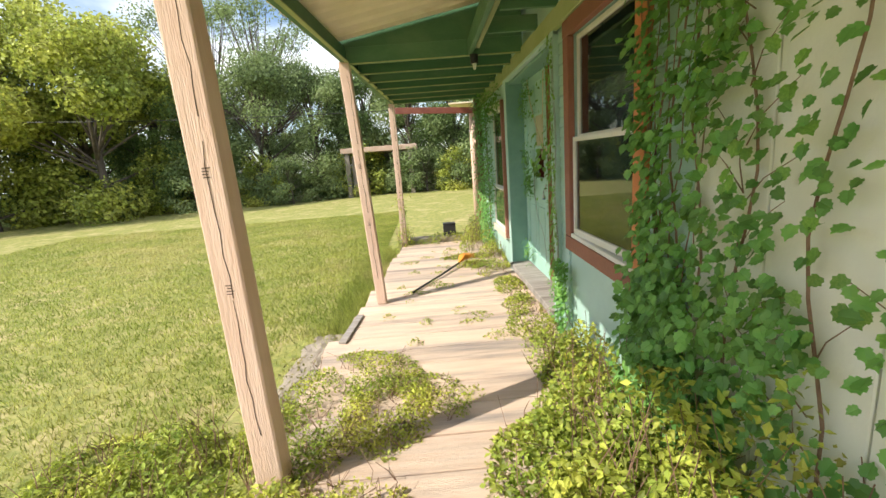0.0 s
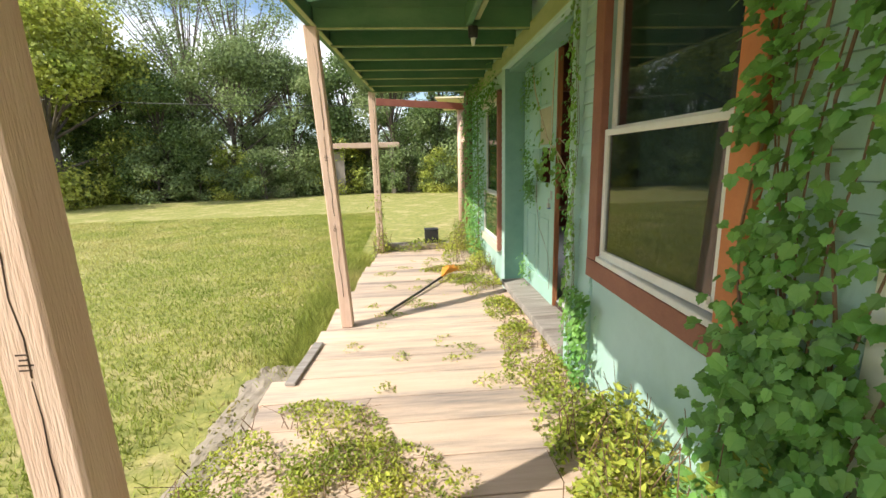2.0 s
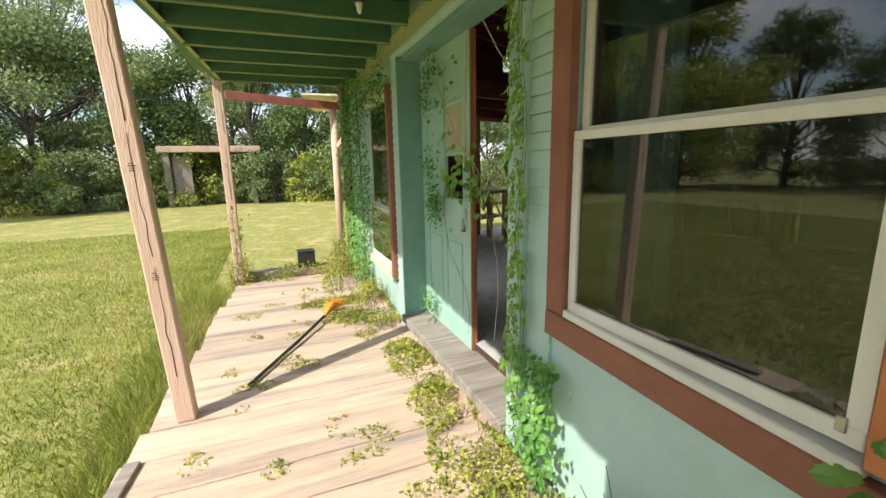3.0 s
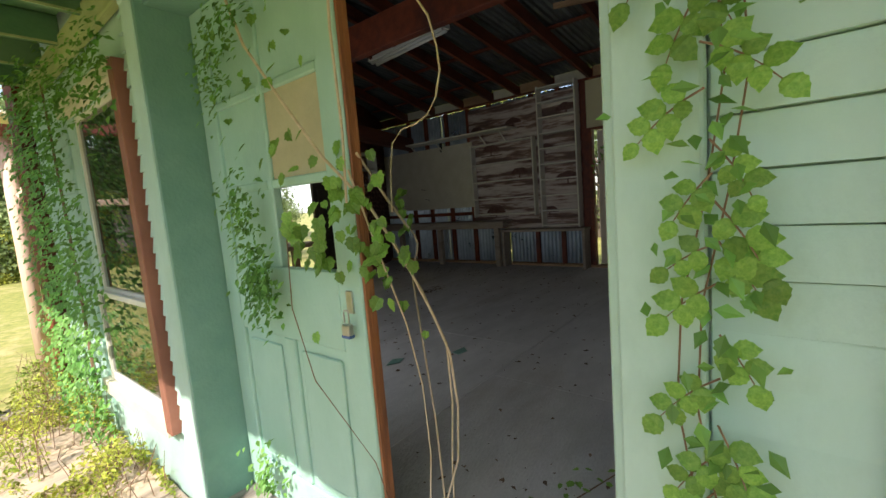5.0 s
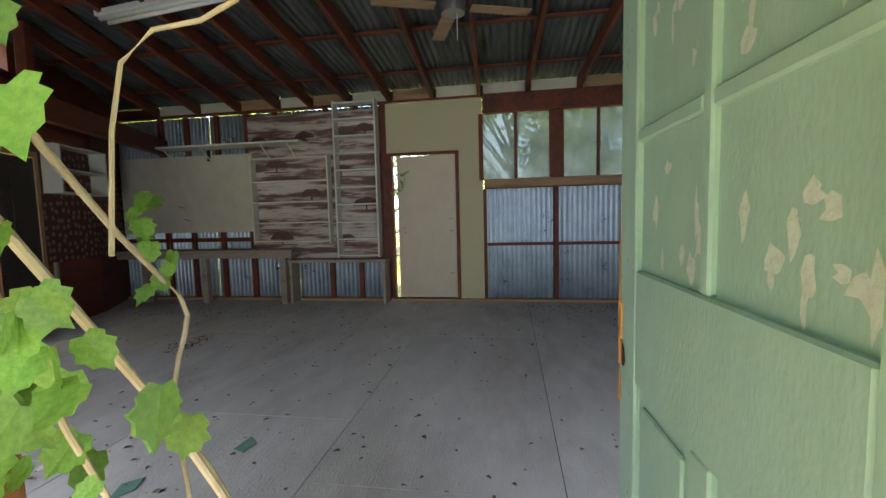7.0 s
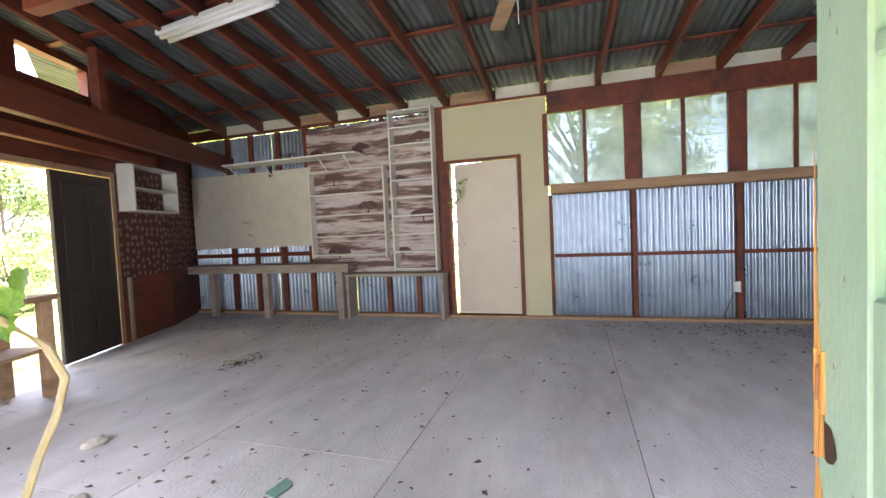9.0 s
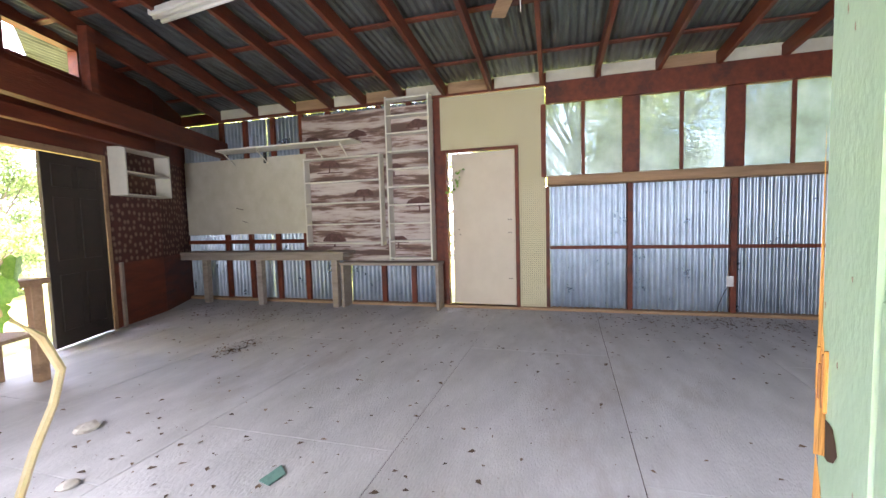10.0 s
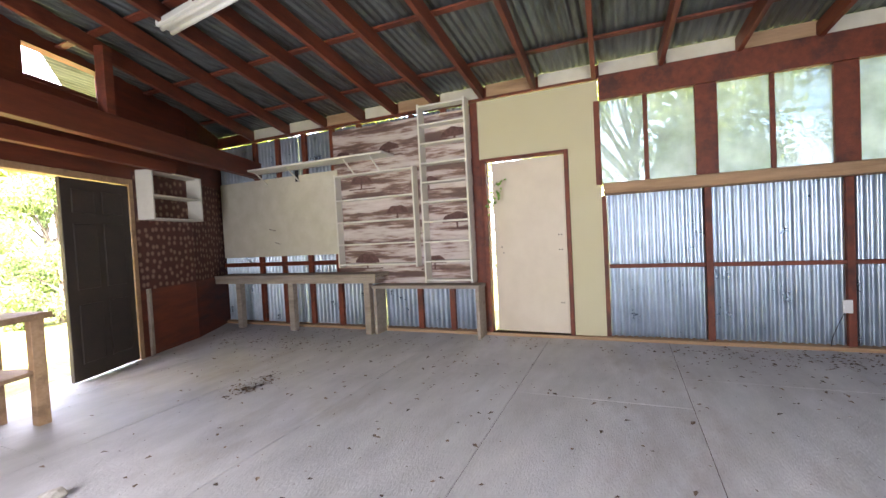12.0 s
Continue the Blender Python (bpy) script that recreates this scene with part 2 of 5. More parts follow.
def pane(name, tint, milk, rough=0.02):
    """Window glass; milk: how far grime or frosting scatters the light."""
    m = bpy.data.materials.new(name)
    m.use_nodes = True
    n, l = m.node_tree.nodes, m.node_tree.links
    n.remove(n["Principled BSDF"])
    t, g, s, d = (n.new("ShaderNodeBsdf" + k) for k in ("Transparent", "Glossy", "Translucent", "Diffuse"))
    t.inputs["Color"].default_value = (*tint, 1)
    g.inputs["Roughness"].default_value = rough
    no, tc, rp = n.new("ShaderNodeTexNoise"), n.new("ShaderNodeTexCoord"), n.new("ShaderNodeMapRange")
    no.inputs["Scale"].default_value, no.inputs["Detail"].default_value = 3.0, 8
    l.new(tc.outputs["Object"], no.inputs["Vector"])
    rp.inputs["From Min"].default_value, rp.inputs["From Max"].default_value = 0.3, 0.7
    rp.inputs["To Min"].default_value, rp.inputs["To Max"].default_value = milk * 0.6, min(1, milk * 1.4)
    l.new(no.outputs["Fac"], rp.inputs["Value"])
    s.inputs["Color"].default_value, d.inputs["Color"].default_value = (0.62, 0.68, 0.70, 1), (0.45, 0.44, 0.38, 1)
    sd = n.new("ShaderNodeMixShader")
    sd.inputs["Fac"].default_value = 0.25
    l.new(s.outputs[0], sd.inputs[1]), l.new(d.outputs[0], sd.inputs[2])
    a, lw, f, b = n.new("ShaderNodeMixShader"), n.new("ShaderNodeLayerWeight"), n.new("ShaderNodeMapRange"), n.new("ShaderNodeMixShader")
    pw = n.new("ShaderNodeMath")
    pw.operation, pw.inputs[1].default_value = "POWER", 3.2
    l.new(lw.outputs["Facing"], pw.inputs[0]), l.new(pw.outputs[0], f.inputs["Value"])
    f.inputs["To Min"].default_value, f.inputs["To Max"].default_value = 0.10, 0.95
    l.new(rp.outputs["Result"], a.inputs["Fac"])
    l.new(t.outputs[0], a.inputs[1]), l.new(sd.outputs[0], a.inputs[2])
    l.new(f.outputs[0], b.inputs["Fac"])
    l.new(a.outputs[0], b.inputs[1]), l.new(g.outputs[0], b.inputs[2])
    l.new(b.outputs[0], n["Material Output"].inputs["Surface"])
    return m


M["glass"] = pane("dusty_window_glass", (0.30, 0.32, 0.30), 0.03)
M["frost"] = pane("frosted_plastic_pane", (0.34, 0.39, 0.40), 0.42, 0.15)


def pegboard():
    m = mat("cream_pegboard", (0.60, 0.55, 0.33), (0.67, 0.62, 0.40), 3, 0.6, bump=0)
    n, l = m.node_tree.nodes, m.node_tree.links
    p = n["Principled BSDF"]
    base = p.inputs["Base Color"].links[0].from_socket
    tc, sc, fr, ln = n.new("ShaderNodeTexCoord"), n.new("ShaderNodeVectorMath"), n.new("ShaderNodeVectorMath"), n.new("ShaderNodeVectorMath")
    sub, lt, mx = n.new("ShaderNodeVectorMath"), n.new("ShaderNodeMath"), n.new("ShaderNodeMix")
    sc.operation, fr.operation, sub.operation, ln.operation = "MULTIPLY", "FRACTION", "SUBTRACT", "LENGTH"
    sc.inputs[1].default_value, sub.inputs[1].default_value = (0, 1 / 0.0254, 1 / 0.0254), (0, 0.5, 0.5)
    lt.operation, lt.inputs[1].default_value = "LESS_THAN", 0.17
    mx.data_type, mx.inputs["B"].default_value = "RGBA", (0.06, 0.05, 0.035, 1)
    l.new(tc.outputs["Object"], sc.inputs[0]), l.new(sc.outputs[0], fr.inputs[0]), l.new(fr.outputs[0], sub.inputs[0])
    l.new(sub.outputs[0], ln.inputs[0]), l.new(ln.outputs["Value"], lt.inputs[0])
    l.new(lt.outputs[0], mx.inputs["Factor"]), l.new(base, mx.inputs["A"]), l.new(mx.outputs["Result"], p.inputs["Base Color"])
    return m


M["peg"] = pegboard()


def savanna():
    """Printed landscape paper: thin brown streaks of cloud and ground on a pale field."""
    m = mat("printed_landscape_wallpaper", (0.5, 0.5, 0.5), (0.6, 0.6, 0.6), 3, 0.7, bump=0.05)
    n, l = m.node_tree.nodes, m.node_tree.links
    tc, mp, no, r = n.new("ShaderNodeTexCoord"), n.new("ShaderNodeMapping"), n.new("ShaderNodeTexNoise"), n.new("ShaderNodeValToRGB")
    mp.inputs["Scale"].default_value = (1, 0.75, 6.5)
    no.inputs["Scale"].default_value, no.inputs["Detail"].default_value, no.inputs["Roughness"].default_value = 1.7, 7, 0.62
    l.new(tc.outputs["Object"], mp.inputs["Vector"]), l.new(mp.outputs["Vector"], no.inputs["Vector"]), l.new(no.outputs["Fac"], r.inputs["Fac"])
    e = r.color_ramp.elements
    e[0].position, e[0].color = 0.42, (0.15, 0.095, 0.075, 1)
    e[1].position, e[1].color = 0.68, (0.66, 0.60, 0.56, 1)
    for at, c in ((0.48, (0.26, 0.165, 0.135, 1)), (0.51, (0.44, 0.35, 0.31, 1)), (0.56, (0.56, 0.49, 0.45, 1))):
        e.new(at).color = c
    l.new(r.outputs["Color"], n["Principled BSDF"].inputs["Base Color"])
    return m


def floral():
    """Dark maroon paper with scattered tan blossoms."""
    m = mat("dark_floral_wallpaper", (0.075, 0.024, 0.019), (0.13, 0.045, 0.034), 9, 0.7, bump=0.05)
    n, l = m.node_tree.nodes, m.node_tree.links
    p = n["Principled BSDF"]
    base = p.inputs["Base Color"].links[0].from_socket
    tc, sp, cb, vo, r, mx = (n.new("ShaderNode" + k) for k in ("TexCoord", "SeparateXYZ", "CombineXYZ", "TexVoronoi", "ValToRGB", "Mix"))
    vo.voronoi_dimensions, vo.inputs["Scale"].default_value, vo.inputs["Randomness"].default_value = "2D", 10.5, 0.55
    l.new(tc.outputs["Object"], sp.inputs[0]), l.new(sp.outputs["X"], cb.inputs["X"]), l.new(sp.outputs["Z"], cb.inputs["Y"]), l.new(cb.outputs[0], vo.inputs["Vector"])
    r.color_ramp.elements[0].position, r.color_ramp.elements[1].position = 0.16, 0.36
    r.color_ramp.elements[0].color, r.color_ramp.elements[1].color = (1, 1, 1, 1), (0, 0, 0, 1)
    l.new(vo.outputs["Distance"], r.inputs["Fac"])
    mx.data_type, mx.inputs["B"].default_value = "RGBA", (0.30, 0.19, 0.13, 1)
    l.new(r.outputs["Color"], mx.inputs["Factor"]), l.new(base, mx.inputs["A"]), l.new(mx.outputs["Result"], p.inputs["Base Color"])
    return m


M["savanna"], M["floral"] = savanna(), floral()
M["pale_flake"] = mat("pale_bare_primer", (0.66, 0.71, 0.60), (0.76, 0.80, 0.70), 30, 0.7, bump=0.3)

# ---- building helpers ----


def box(bm, x0, x1, y0, y1, z0, z1, bevel=0.0):
    r = bmesh.ops.create_cube(bm, size=1.0, matrix=Matrix.LocRotScale(((x0 + x1) / 2, (y0 + y1) / 2, (z0 + z1) / 2), None, (abs(x1 - x0), abs(y1 - y0), abs(z1 - z0))))
    if bevel:
        es = {e for v in r["verts"] for e in v.link_edges}
        bmesh.ops.bevel(bm, geom=list(es), offset=bevel, segments=1, affect="EDGES")
    return bm


def block(x0, x1, y0, y1, z0, z1, bevel=0.004):
    return box(bmesh.new(), x0, x1, y0, y1, z0, z1, bevel)


def bar(a, b, w, h, bevel=0.004, bm=None):
    """A timber from a to b, w wide and h high, its upper face level across."""
    bm = bm or bmesh.new()
    a, b = Vector(a), Vector(b)
    d = b - a
    x = d.normalized()
    up = Vector((0, 0, 1)) if abs(x.z) < 0.95 else Vector((0, 1, 0))
    y = up.cross(x).normalized()
    m = Matrix((x, y, x.cross(y))).transposed().to_4x4()
    t = bmesh.new()
    box(t, -d.length / 2, d.length / 2, -w / 2, w / 2, -h / 2, h / 2, bevel)
    t.transform(Matrix.Translation((a + b) / 2) @ m)
    me = bpy.data.meshes.new("t")
    t.to_mesh(me)
    bm.from_mesh(me)
    bpy.data.meshes.remove(me)
    t.free()
    return bm


def rod(points, r0, r1, sides=6, bm=None):
    """A tapered round stem along points."""
    bm = bm or bmesh.new()
    pts = [Vector(p) for p in points]
    rings = []
    for i, p in enumerate(pts):
        d = (pts[min(i + 1, len(pts) - 1)] - pts[max(i - 1, 0)]).normalized()
        s = d.orthogonal().normalized()
        t = d.cross(s)
        r = r0 + (r1 - r0) * i / max(1, len(pts) - 1)
        rings.append([bm.verts.new(p + r * (math.cos(6.2832 * k / sides) * s + math.sin(6.2832 * k / sides) * t)) for k in range(sides)])
    for q, w in zip(rings, rings[1:]):
        for k in range(sides):
            bm.faces.new((q[k], q[(k + 1) % sides], w[(k + 1) % sides], w[k]))
    bm.faces.new(rings[0][::-1]), bm.faces.new(rings[-1])
    return bm


def chain(ob):
    m = Matrix.Identity(4)
    while ob:
        m = ob.matrix_basis @ m
        ob = ob.parent
    return m


def part(name, bm, material, parent=None, label="", smooth=False):
    """Links a bmesh, given in world places, as one mesh object under parent."""
    if parent:
        bm.transform(chain(parent).inverted())
    bmesh.ops.recalc_face_normals(bm, faces=bm.faces)
    me = bpy.data.meshes.new(name)
    bm.to_mesh(me)
    bm.free()
    me.materials.append(material)
    if smooth:
        for f in me.polygons:
            f.use_smooth = True
    ob = new(name, me)
    ob.parent = parent
    return tagged(ob, label)


def thing(name, loc, label, category, group="", kind="", rz=0.0):
    ob = new(name)
    ob.matrix_basis = pose(*loc, 0, 0, rz)
    return tagged(ob, label, category, group, kind)


def setting(name, bm, material, label, category="wall"):
    return tagged(part(name, bm, material), label, category, kind="structure")


def soup(name, verts, faces, material, parent=None):
    me = bpy.data.meshes.new(name)
    me.from_pydata(verts, [], faces)
    me.materials.append(material)
    ob = new(name, me)
    ob.parent = parent
    return ob


def share(name, me, m, parent):
    ob = new(name, me)
    ob.parent = parent
    ob.matrix_basis = chain(parent).inverted() @ m
    return ob


rng = random.Random(7)

# ---- ground and porch ----
FLOOR, WALL, BACK = 0.17, 1.0, 6.8
bm = bmesh.new()
bmesh.ops.create_grid(bm, x_segments=90, y_segments=90, size=260)
for v in bm.verts:
    v.co.z = -0.2 + 0.25 * noise.noise(v.co * 0.02) * min(1, max(0, (v.co.length - 25) / 40))
ground = setting("ground", bm, M["lawn"], "mown lawn of green and straw-coloured grass", "lawn")


def edge_x(y):
    return -0.86 + 0.085 * max(0, y - 6.6) if y > 6.15 else -0.98


porch = thing("floor_porch", (0, 6, 0), "worn pinkish painted plank porch floor with weeds", "floor", kind="structure")
y, k = 1.2, 0
while y < 10.25:
    w = (0.275, 0.285, 0.27, 0.29)[k % 4]
    y1 = min(y + w, 10.3)
    x0 = edge_x(y) + rng.uniform(-0.02, 0.03)
    part("plank", block(x0, WALL, y, y1 - 0.011, -0.045, rng.uniform(-0.003, 0.003), 0.004), M["plank"], porch)
    y, k = y + w, k + 1
part("joist_skirt", bar((-0.82, 6.2, -0.11), (-0.5, 10.28, -0.11), 0.04, 0.11), M["grey_wood"], porch)
part("edge_board", bar((-0.86, 6.15, 0.012), (-0.80, 6.78, 0.012), 0.07, 0.022), M["grey_wood"], porch, "loose grey edge board")
setting("porch_end_curb", block(-0.62, 1.3, 10.3, 10.52, -0.2, 0.1, 0.02), M["soil"], "low earth-covered curb at the porch end", "curb")

# earth strip beside the porch
bm = bmesh.new()
bmesh.ops.create_grid(bm, x_segments=24, y_segments=40, size=0.5)
for v in bm.verts:
    x, y = v.co.x, v.co.y
    f = max(0, 1 - (2 * x) ** 2) * max(0, 1 - (2 * y) ** 2)
    v.co = (-1.0 + x * 0.7 + 0.06 * noise.noise(Vector((y * 9, 2, x * 3))), 6.05 + y * 1.7, -0.225 + 0.14 * f ** 0.7 + 0.03 * noise.noise(Vector((x * 9, y * 14, 0))))
setting("soil_bank", bm, M["soil"], "bare dusty soil bank beside the porch", "soil")


def porch_post(x, y, top, size, label, rz=0.0, lean=0.0):
    t = thing("porch_post", (x, y, 0), label, "post", "porch posts", rz=rz)
    z0 = -0.2 if x < -0.8 else 0.003
    bm = bmesh.new()
    box(bm, -size / 2, size / 2, -size / 2, size / 2, z0, top, 0.008)
    bmesh.ops.subdivide_edges(bm, edges=[e for e in bm.edges if abs(e.verts[0].co.z - e.verts[1].co.z) > 1], cuts=14)
    for v in bm.verts:
        v.co.x += 0.004 * noise.noise(Vector((v.co.z * 2, x, 3)))
        v.co.y += 0.004 * noise.noise(Vector((v.co.z * 2, y, 8)))
    slope = Matrix.Identity(4)
    slope[0][2] = lean / top
    m = chain(t) @ slope
    bm.transform(m)
    part("shaft", bm, M["post"], t)
    for s in range(3):
        z = 0.15 + s * 0.75 + rng.uniform(0, 0.2)
        pts = [(rng.uniform(-0.008, 0.008) + 0.01 * s, -size / 2 - 0.001, z + q * 0.09) for q in range(8)]
        bm = rod(pts, 0.0024, 0.0012, 5)
        bm.transform(m)
        part("crack", bm, M["crack"], t)
    for s in range(2):
        z = 0.8 + s * 0.6 + rng.uniform(0, 0.2)
        bm = bmesh.new()
        for q in range(4):
            zz = z + q * 0.012
            box(bm, -0.012 + rng.uniform(-.004, .004), 0.014 + rng.uniform(-.006, .006), -size / 2 - 0.0015, -size / 2 + 0.002, zz, zz + 0.004)
        bm.transform(m)
        part("knot_scar", bm, M["crack"], t)
    return t


porch_post(-0.87, 4.56, 2.42, 0.125, "weathered pinkish square timber porch post with a long crack", lean=-0.04)
porch_post(-0.62, 7.14, 2.42, 0.1, "weathered pinkish square timber porch post with nail scars", lean=-0.11)
porch_post(-0.52, 10.24, 2.42, 0.1, "pale square timber porch post with vine at its foot")
t = thing("porch_post", (1.02, 12.1, -0.2), "round pinkish porch post under the side roof", "post", "porch posts")
part("shaft", rod([(1.02, 12.1, -0.2), (1.02, 12.1, 1.2), (1.02, 12.1, 2.4)], 0.07, 0.06, 10), M["post"], t, smooth=True)
part("brace", bar((1.05, 12.0, 1.75), (1.4, 11.5, 2.3), 0.045, 0.07), M["post"], t)

roof = thing("porch_roof", (0, 6, 2.4), "porch roof with dark green joists and cream ribbed sheets", "roof", kind="structure")
part("eave_beam", bar((-1.08, 2.2, 2.48), (-0.5, 10.36, 2.48), 0.05, 0.14), M["green"], roof)
part("eave_edge", bar((-1.045, 2.2, 2.412), (-0.465, 10.36, 2.412), 0.035, 0.012, 0.002), M["green_edge"], roof)
for i in range(7):
    y = 7.12 + i * 0.5
    x0 = -1.08 + (y - 2.2) * 0.0711 + 0.03
    part("joist", block(x0, WALL - 0.03, y - 0.02, y + 0.02, 2.39, 2.54, 0.003), M["green"], roof)
    part("joist_edge", block(x0, WALL - 0.03, y - 0.026, y - 0.0205, 2.386, 2.398, 0), M["green_edge"], roof)
bm = bmesh.new()
for p in ((-0.76, 2.54), (WALL - 0.03, 2.54), (WALL - 0.03, 2.93), (-0.76, 2.60)):
    bm.verts.new((p[0], 7.10, p[1]))
f = bm.faces.new(bm.verts)
r = bmesh.ops.extrude_face_region(bm, geom=[f])
bmesh.ops.translate(bm, verts=[v for v in r["geom"] if isinstance(v, bmesh.types.BMVert)], vec=(0, 0.03, 0))
part("gable_board", bm, M["green"], roof)
part("ceiling_deck", block(-0.75, WALL - 0.03, 7.14, 10.4, 2.545, 2.57, 0), M["green"], roof)
# the second run, unseen above the ceiling deck, is added to block sun
for y0, y1 in ((1.6, 7.09), (7.14, 10.45)):
    n = int((y1 - y0) / 0.03)
    vs, fs = [], []
    for i in range(n + 1):
        y = y0 + (y1 - y0) * i / n
        rib = 0.016 if i % 7 in (0, 1) else 0.0
        over = 0.16
        for x in (-1.08 + (y - 2.2) * 0.0711 - over, 1.35):
            vs.append((x, y, 2.575 + 0.19 * (x + 0.75) + rib))
    for i in range(n):
        fs.append((2 * i, 2 * i + 1, 2 * i + 3, 2 * i + 2))
    o = soup("roof_sheet", [(x - 0, y - 6, z - 2.4) for x, y, z in vs], fs, M["cream"], roof)
    sd = o.modifiers.new("thick", "SOLIDIFY")
    sd.thickness, sd.offset = 0.004, 1
part("hanger", bar((0.47, 2.4, 2.53), (0.47, 7.1, 2.47), 0.045, 0.14), M["green"], roof)
part("hanger", bar((0.54, 2.4, 2.56), (0.54, 7.1, 2.50), 0.04, 0.10), M["green_edge"], roof)
for i in range(6):
    y = 6.55 - i * 0.55
    part("short_joist", block(0.56, WALL - 0.03, y - 0.02, y + 0.02, 2.43, 2.55, 0.003), M["green"], roof)
part("ledger", block(0.955, 0.998, 1.5, 10.5, 2.30, 2.44, 0.005), M["green_edge"], roof)
for i in range(4):
    y = 3.0 + i * 1.15
    part("rafter", bar((-1.08 + (y - 2.2) * 0.0711, y, 2.515 + 0.19 * (-0.2)), (1.0, y, 2.515 + 0.19 * 1.75), 0.04, 0.09), M["green"], roof) if i < 2 else None
t = thing("porch_lamp", (0.5, 7.06, 2.3), "black bulb holder with a small white bulb", "lamp")
part("holder", rod([(0.5, 7.06, 2.39), (0.5, 7.06, 2.34), (0.5, 7.06, 2.31)], 0.04, 0.034, 12), M["black"], t)
part("bulb", rod([(0.5, 7.06, 2.31), (0.5, 7.06, 2.29), (0.5, 7.06, 2.265), (0.5, 7.06, 2.255)], 0.022, 0.008, 10), M["lamp_white"], t, smooth=True)

side_roof = thing("roof_side", (1, 12.6, 2.4), "low red side porch roof behind the house corner", "roof", kind="structure")
part("fascia", bar((-0.55, 11.6, 2.46), (1.9, 12.25, 2.38), 0.04, 0.12), M["side_roof"], side_roof)
part("roof_panel", bar((0.7, 12.9, 2.56), (3.6, 12.4, 2.5), 2.0, 0.03), M["cream"], side_roof)
t = thing("porch_post", (2.95, 13.0, -0.2), "white square post outside the side door", "post", "porch posts")
part("shaft", block(2.9, 3.0, 12.95, 13.05, -0.2, 2.5, 0.006), M["post"], t)

# ---- front wall ----
D0, D1, DT = 6.22, 8.0, 2.27
bm = bmesh.new()
for y0, y1, z0, z1 in ((1.0, 4.86, -0.2, 3.6), (4.86, 5.82, -0.2, 0.80), (4.86, 5.82, 2.2, 3.6), (5.82, D0, -0.2, 3.6), (D0, D1, DT, 3.6), (D0, D1, -0.2, 0.09), (D1, 8.42, -0.2, 3.6), (8.42, 9.35, -0.2, 0.42), (8.42, 9.35, 2.05, 3.6), (9.35, 10.42, -0.2, 3.6)):
    box(bm, WALL + 0.012, 1.2, y0, y1, z0, z1)
setting("wall_front", bm, M["mint_panel"], "mint green painted front wall of the shop")


def siding(y0, y1, z0, z1, label):
    t = thing("siding", (WALL, (y0 + y1) / 2, z0), label, "siding", kind="structure")
    z, i = z0, 0
    while z < z1 - 0.02:
        b = bmesh.new()
        zt = min(z + 0.0700, z1)
        vs = [b.verts.new(p) for p in ((WALL - 0.009, y0, z), (WALL + 0.002, y0, zt), (WALL + 0.014, y0, zt), (WALL + 0.014, y0, z), (WALL - 0.009, y1, z), (WALL + 0.002, y1, zt), (WALL + 0.014, y1, zt), (WALL + 0.014, y1, z))]
        for q in ((0, 1, 2, 3), (7, 6, 5, 4), (0, 4, 5, 1), (1, 5, 6, 2), (2, 6, 7, 3), (3, 7, 4, 0)):
            b.faces.new([vs[k] for k in q])
        part("board", b, M["mint"], t)
        z += 0.0735


siding(5.915, 6.095, 0.0, 2.3, "mint green lapped board siding beside the door")
siding(8.135, 8.28, 0.0, 2.3, "mint green lapped board siding with vine")
siding(4.42, 4.76, 0.0, 2.3, "mint green lapped board siding behind thick vine")
siding(9.50, 10.42, 0.0, 2.3, "mint green lapped siding at the house end under vine")
t = thing("wall_panels", (WALL, 3, 0), "cream vertical wall panels behind climbing vine", "wall panel", kind="structure")
for i in range(9):
    y1 = 4.415 - i * 0.37
    part("panel", block(WALL - 0.012, WALL + 0.01, y1 - 0.364, y1, -0.1, 2.35, 0.004), M["white_wall"], t)

window = thing("window_1", (WALL, 5.34, 0.72), "dusty double-hung window with a brown wooden surround", "window", kind="structure")
part("bottom_trim", bar((0.98825, 4.765, 0.742), (0.98825, 5.91, 0.7725), 0.0465, 0.105), M["brown"], window)
part("top_trim", block(0.965, 1.0115, 4.77, 5.91, 2.19, 2.295), M["brown"], window)
part("side_trim", block(0.967, 1.0115, 5.805, 5.908, 0.826, 2.189), M["brown"], window)
part("side_trim", block(0.967, 1.0115, 4.765, 4.875, 0.826, 2.189), M["rust"], window, "orange-brown side trim board")


def sash(parent, y0, y1, z0, z1, x, w=0.045, label="", glass="glass"):
    b = bmesh.new()
    box(b, x, x + 0.03, y0, y1, z0, z0 + w, 0.003), box(b, x, x + 0.03, y0, y1, z1 - w * 0.7, z1, 0.003)
    box(b, x + 0.001, x + 0.029, y0, y0 + w * 0.8, z0 + w, z1 - w * 0.7), box(b, x + 0.001, x + 0.029, y1 - w * 0.8, y1, z0 + w, z1 - w * 0.7)
    s = part("sash", b, M["sash"], parent, label)
    p = part("glass_pane", block(x + 0.012, x + 0.017, y0 + w * 0.7, y1 - w * 0.7, z0 + w * 0.8, z1 - w * 0.5, 0), M[glass], s)
    return s


sash(window, 4.885, 5.80, 0.845, 1.53, 0.992)
sash(window, 4.885, 5.80, 1.50, 2.185, 1.026)
part("sill", bar((1.016, 4.876, 0.809), (1.016, 5.804, 0.837), 0.088, 0.03), M["sash"], window)
part("latch", block(0.986, 0.993, 4.915, 4.935, 0.87, 0.905, 0.002), M["steel"], window)
part("paper_note", block(1.062, 1.064, 4.95, 5.22, 1.93, 2.17, 0), M["offwhite"], window, "pale paper taped behind the glass")

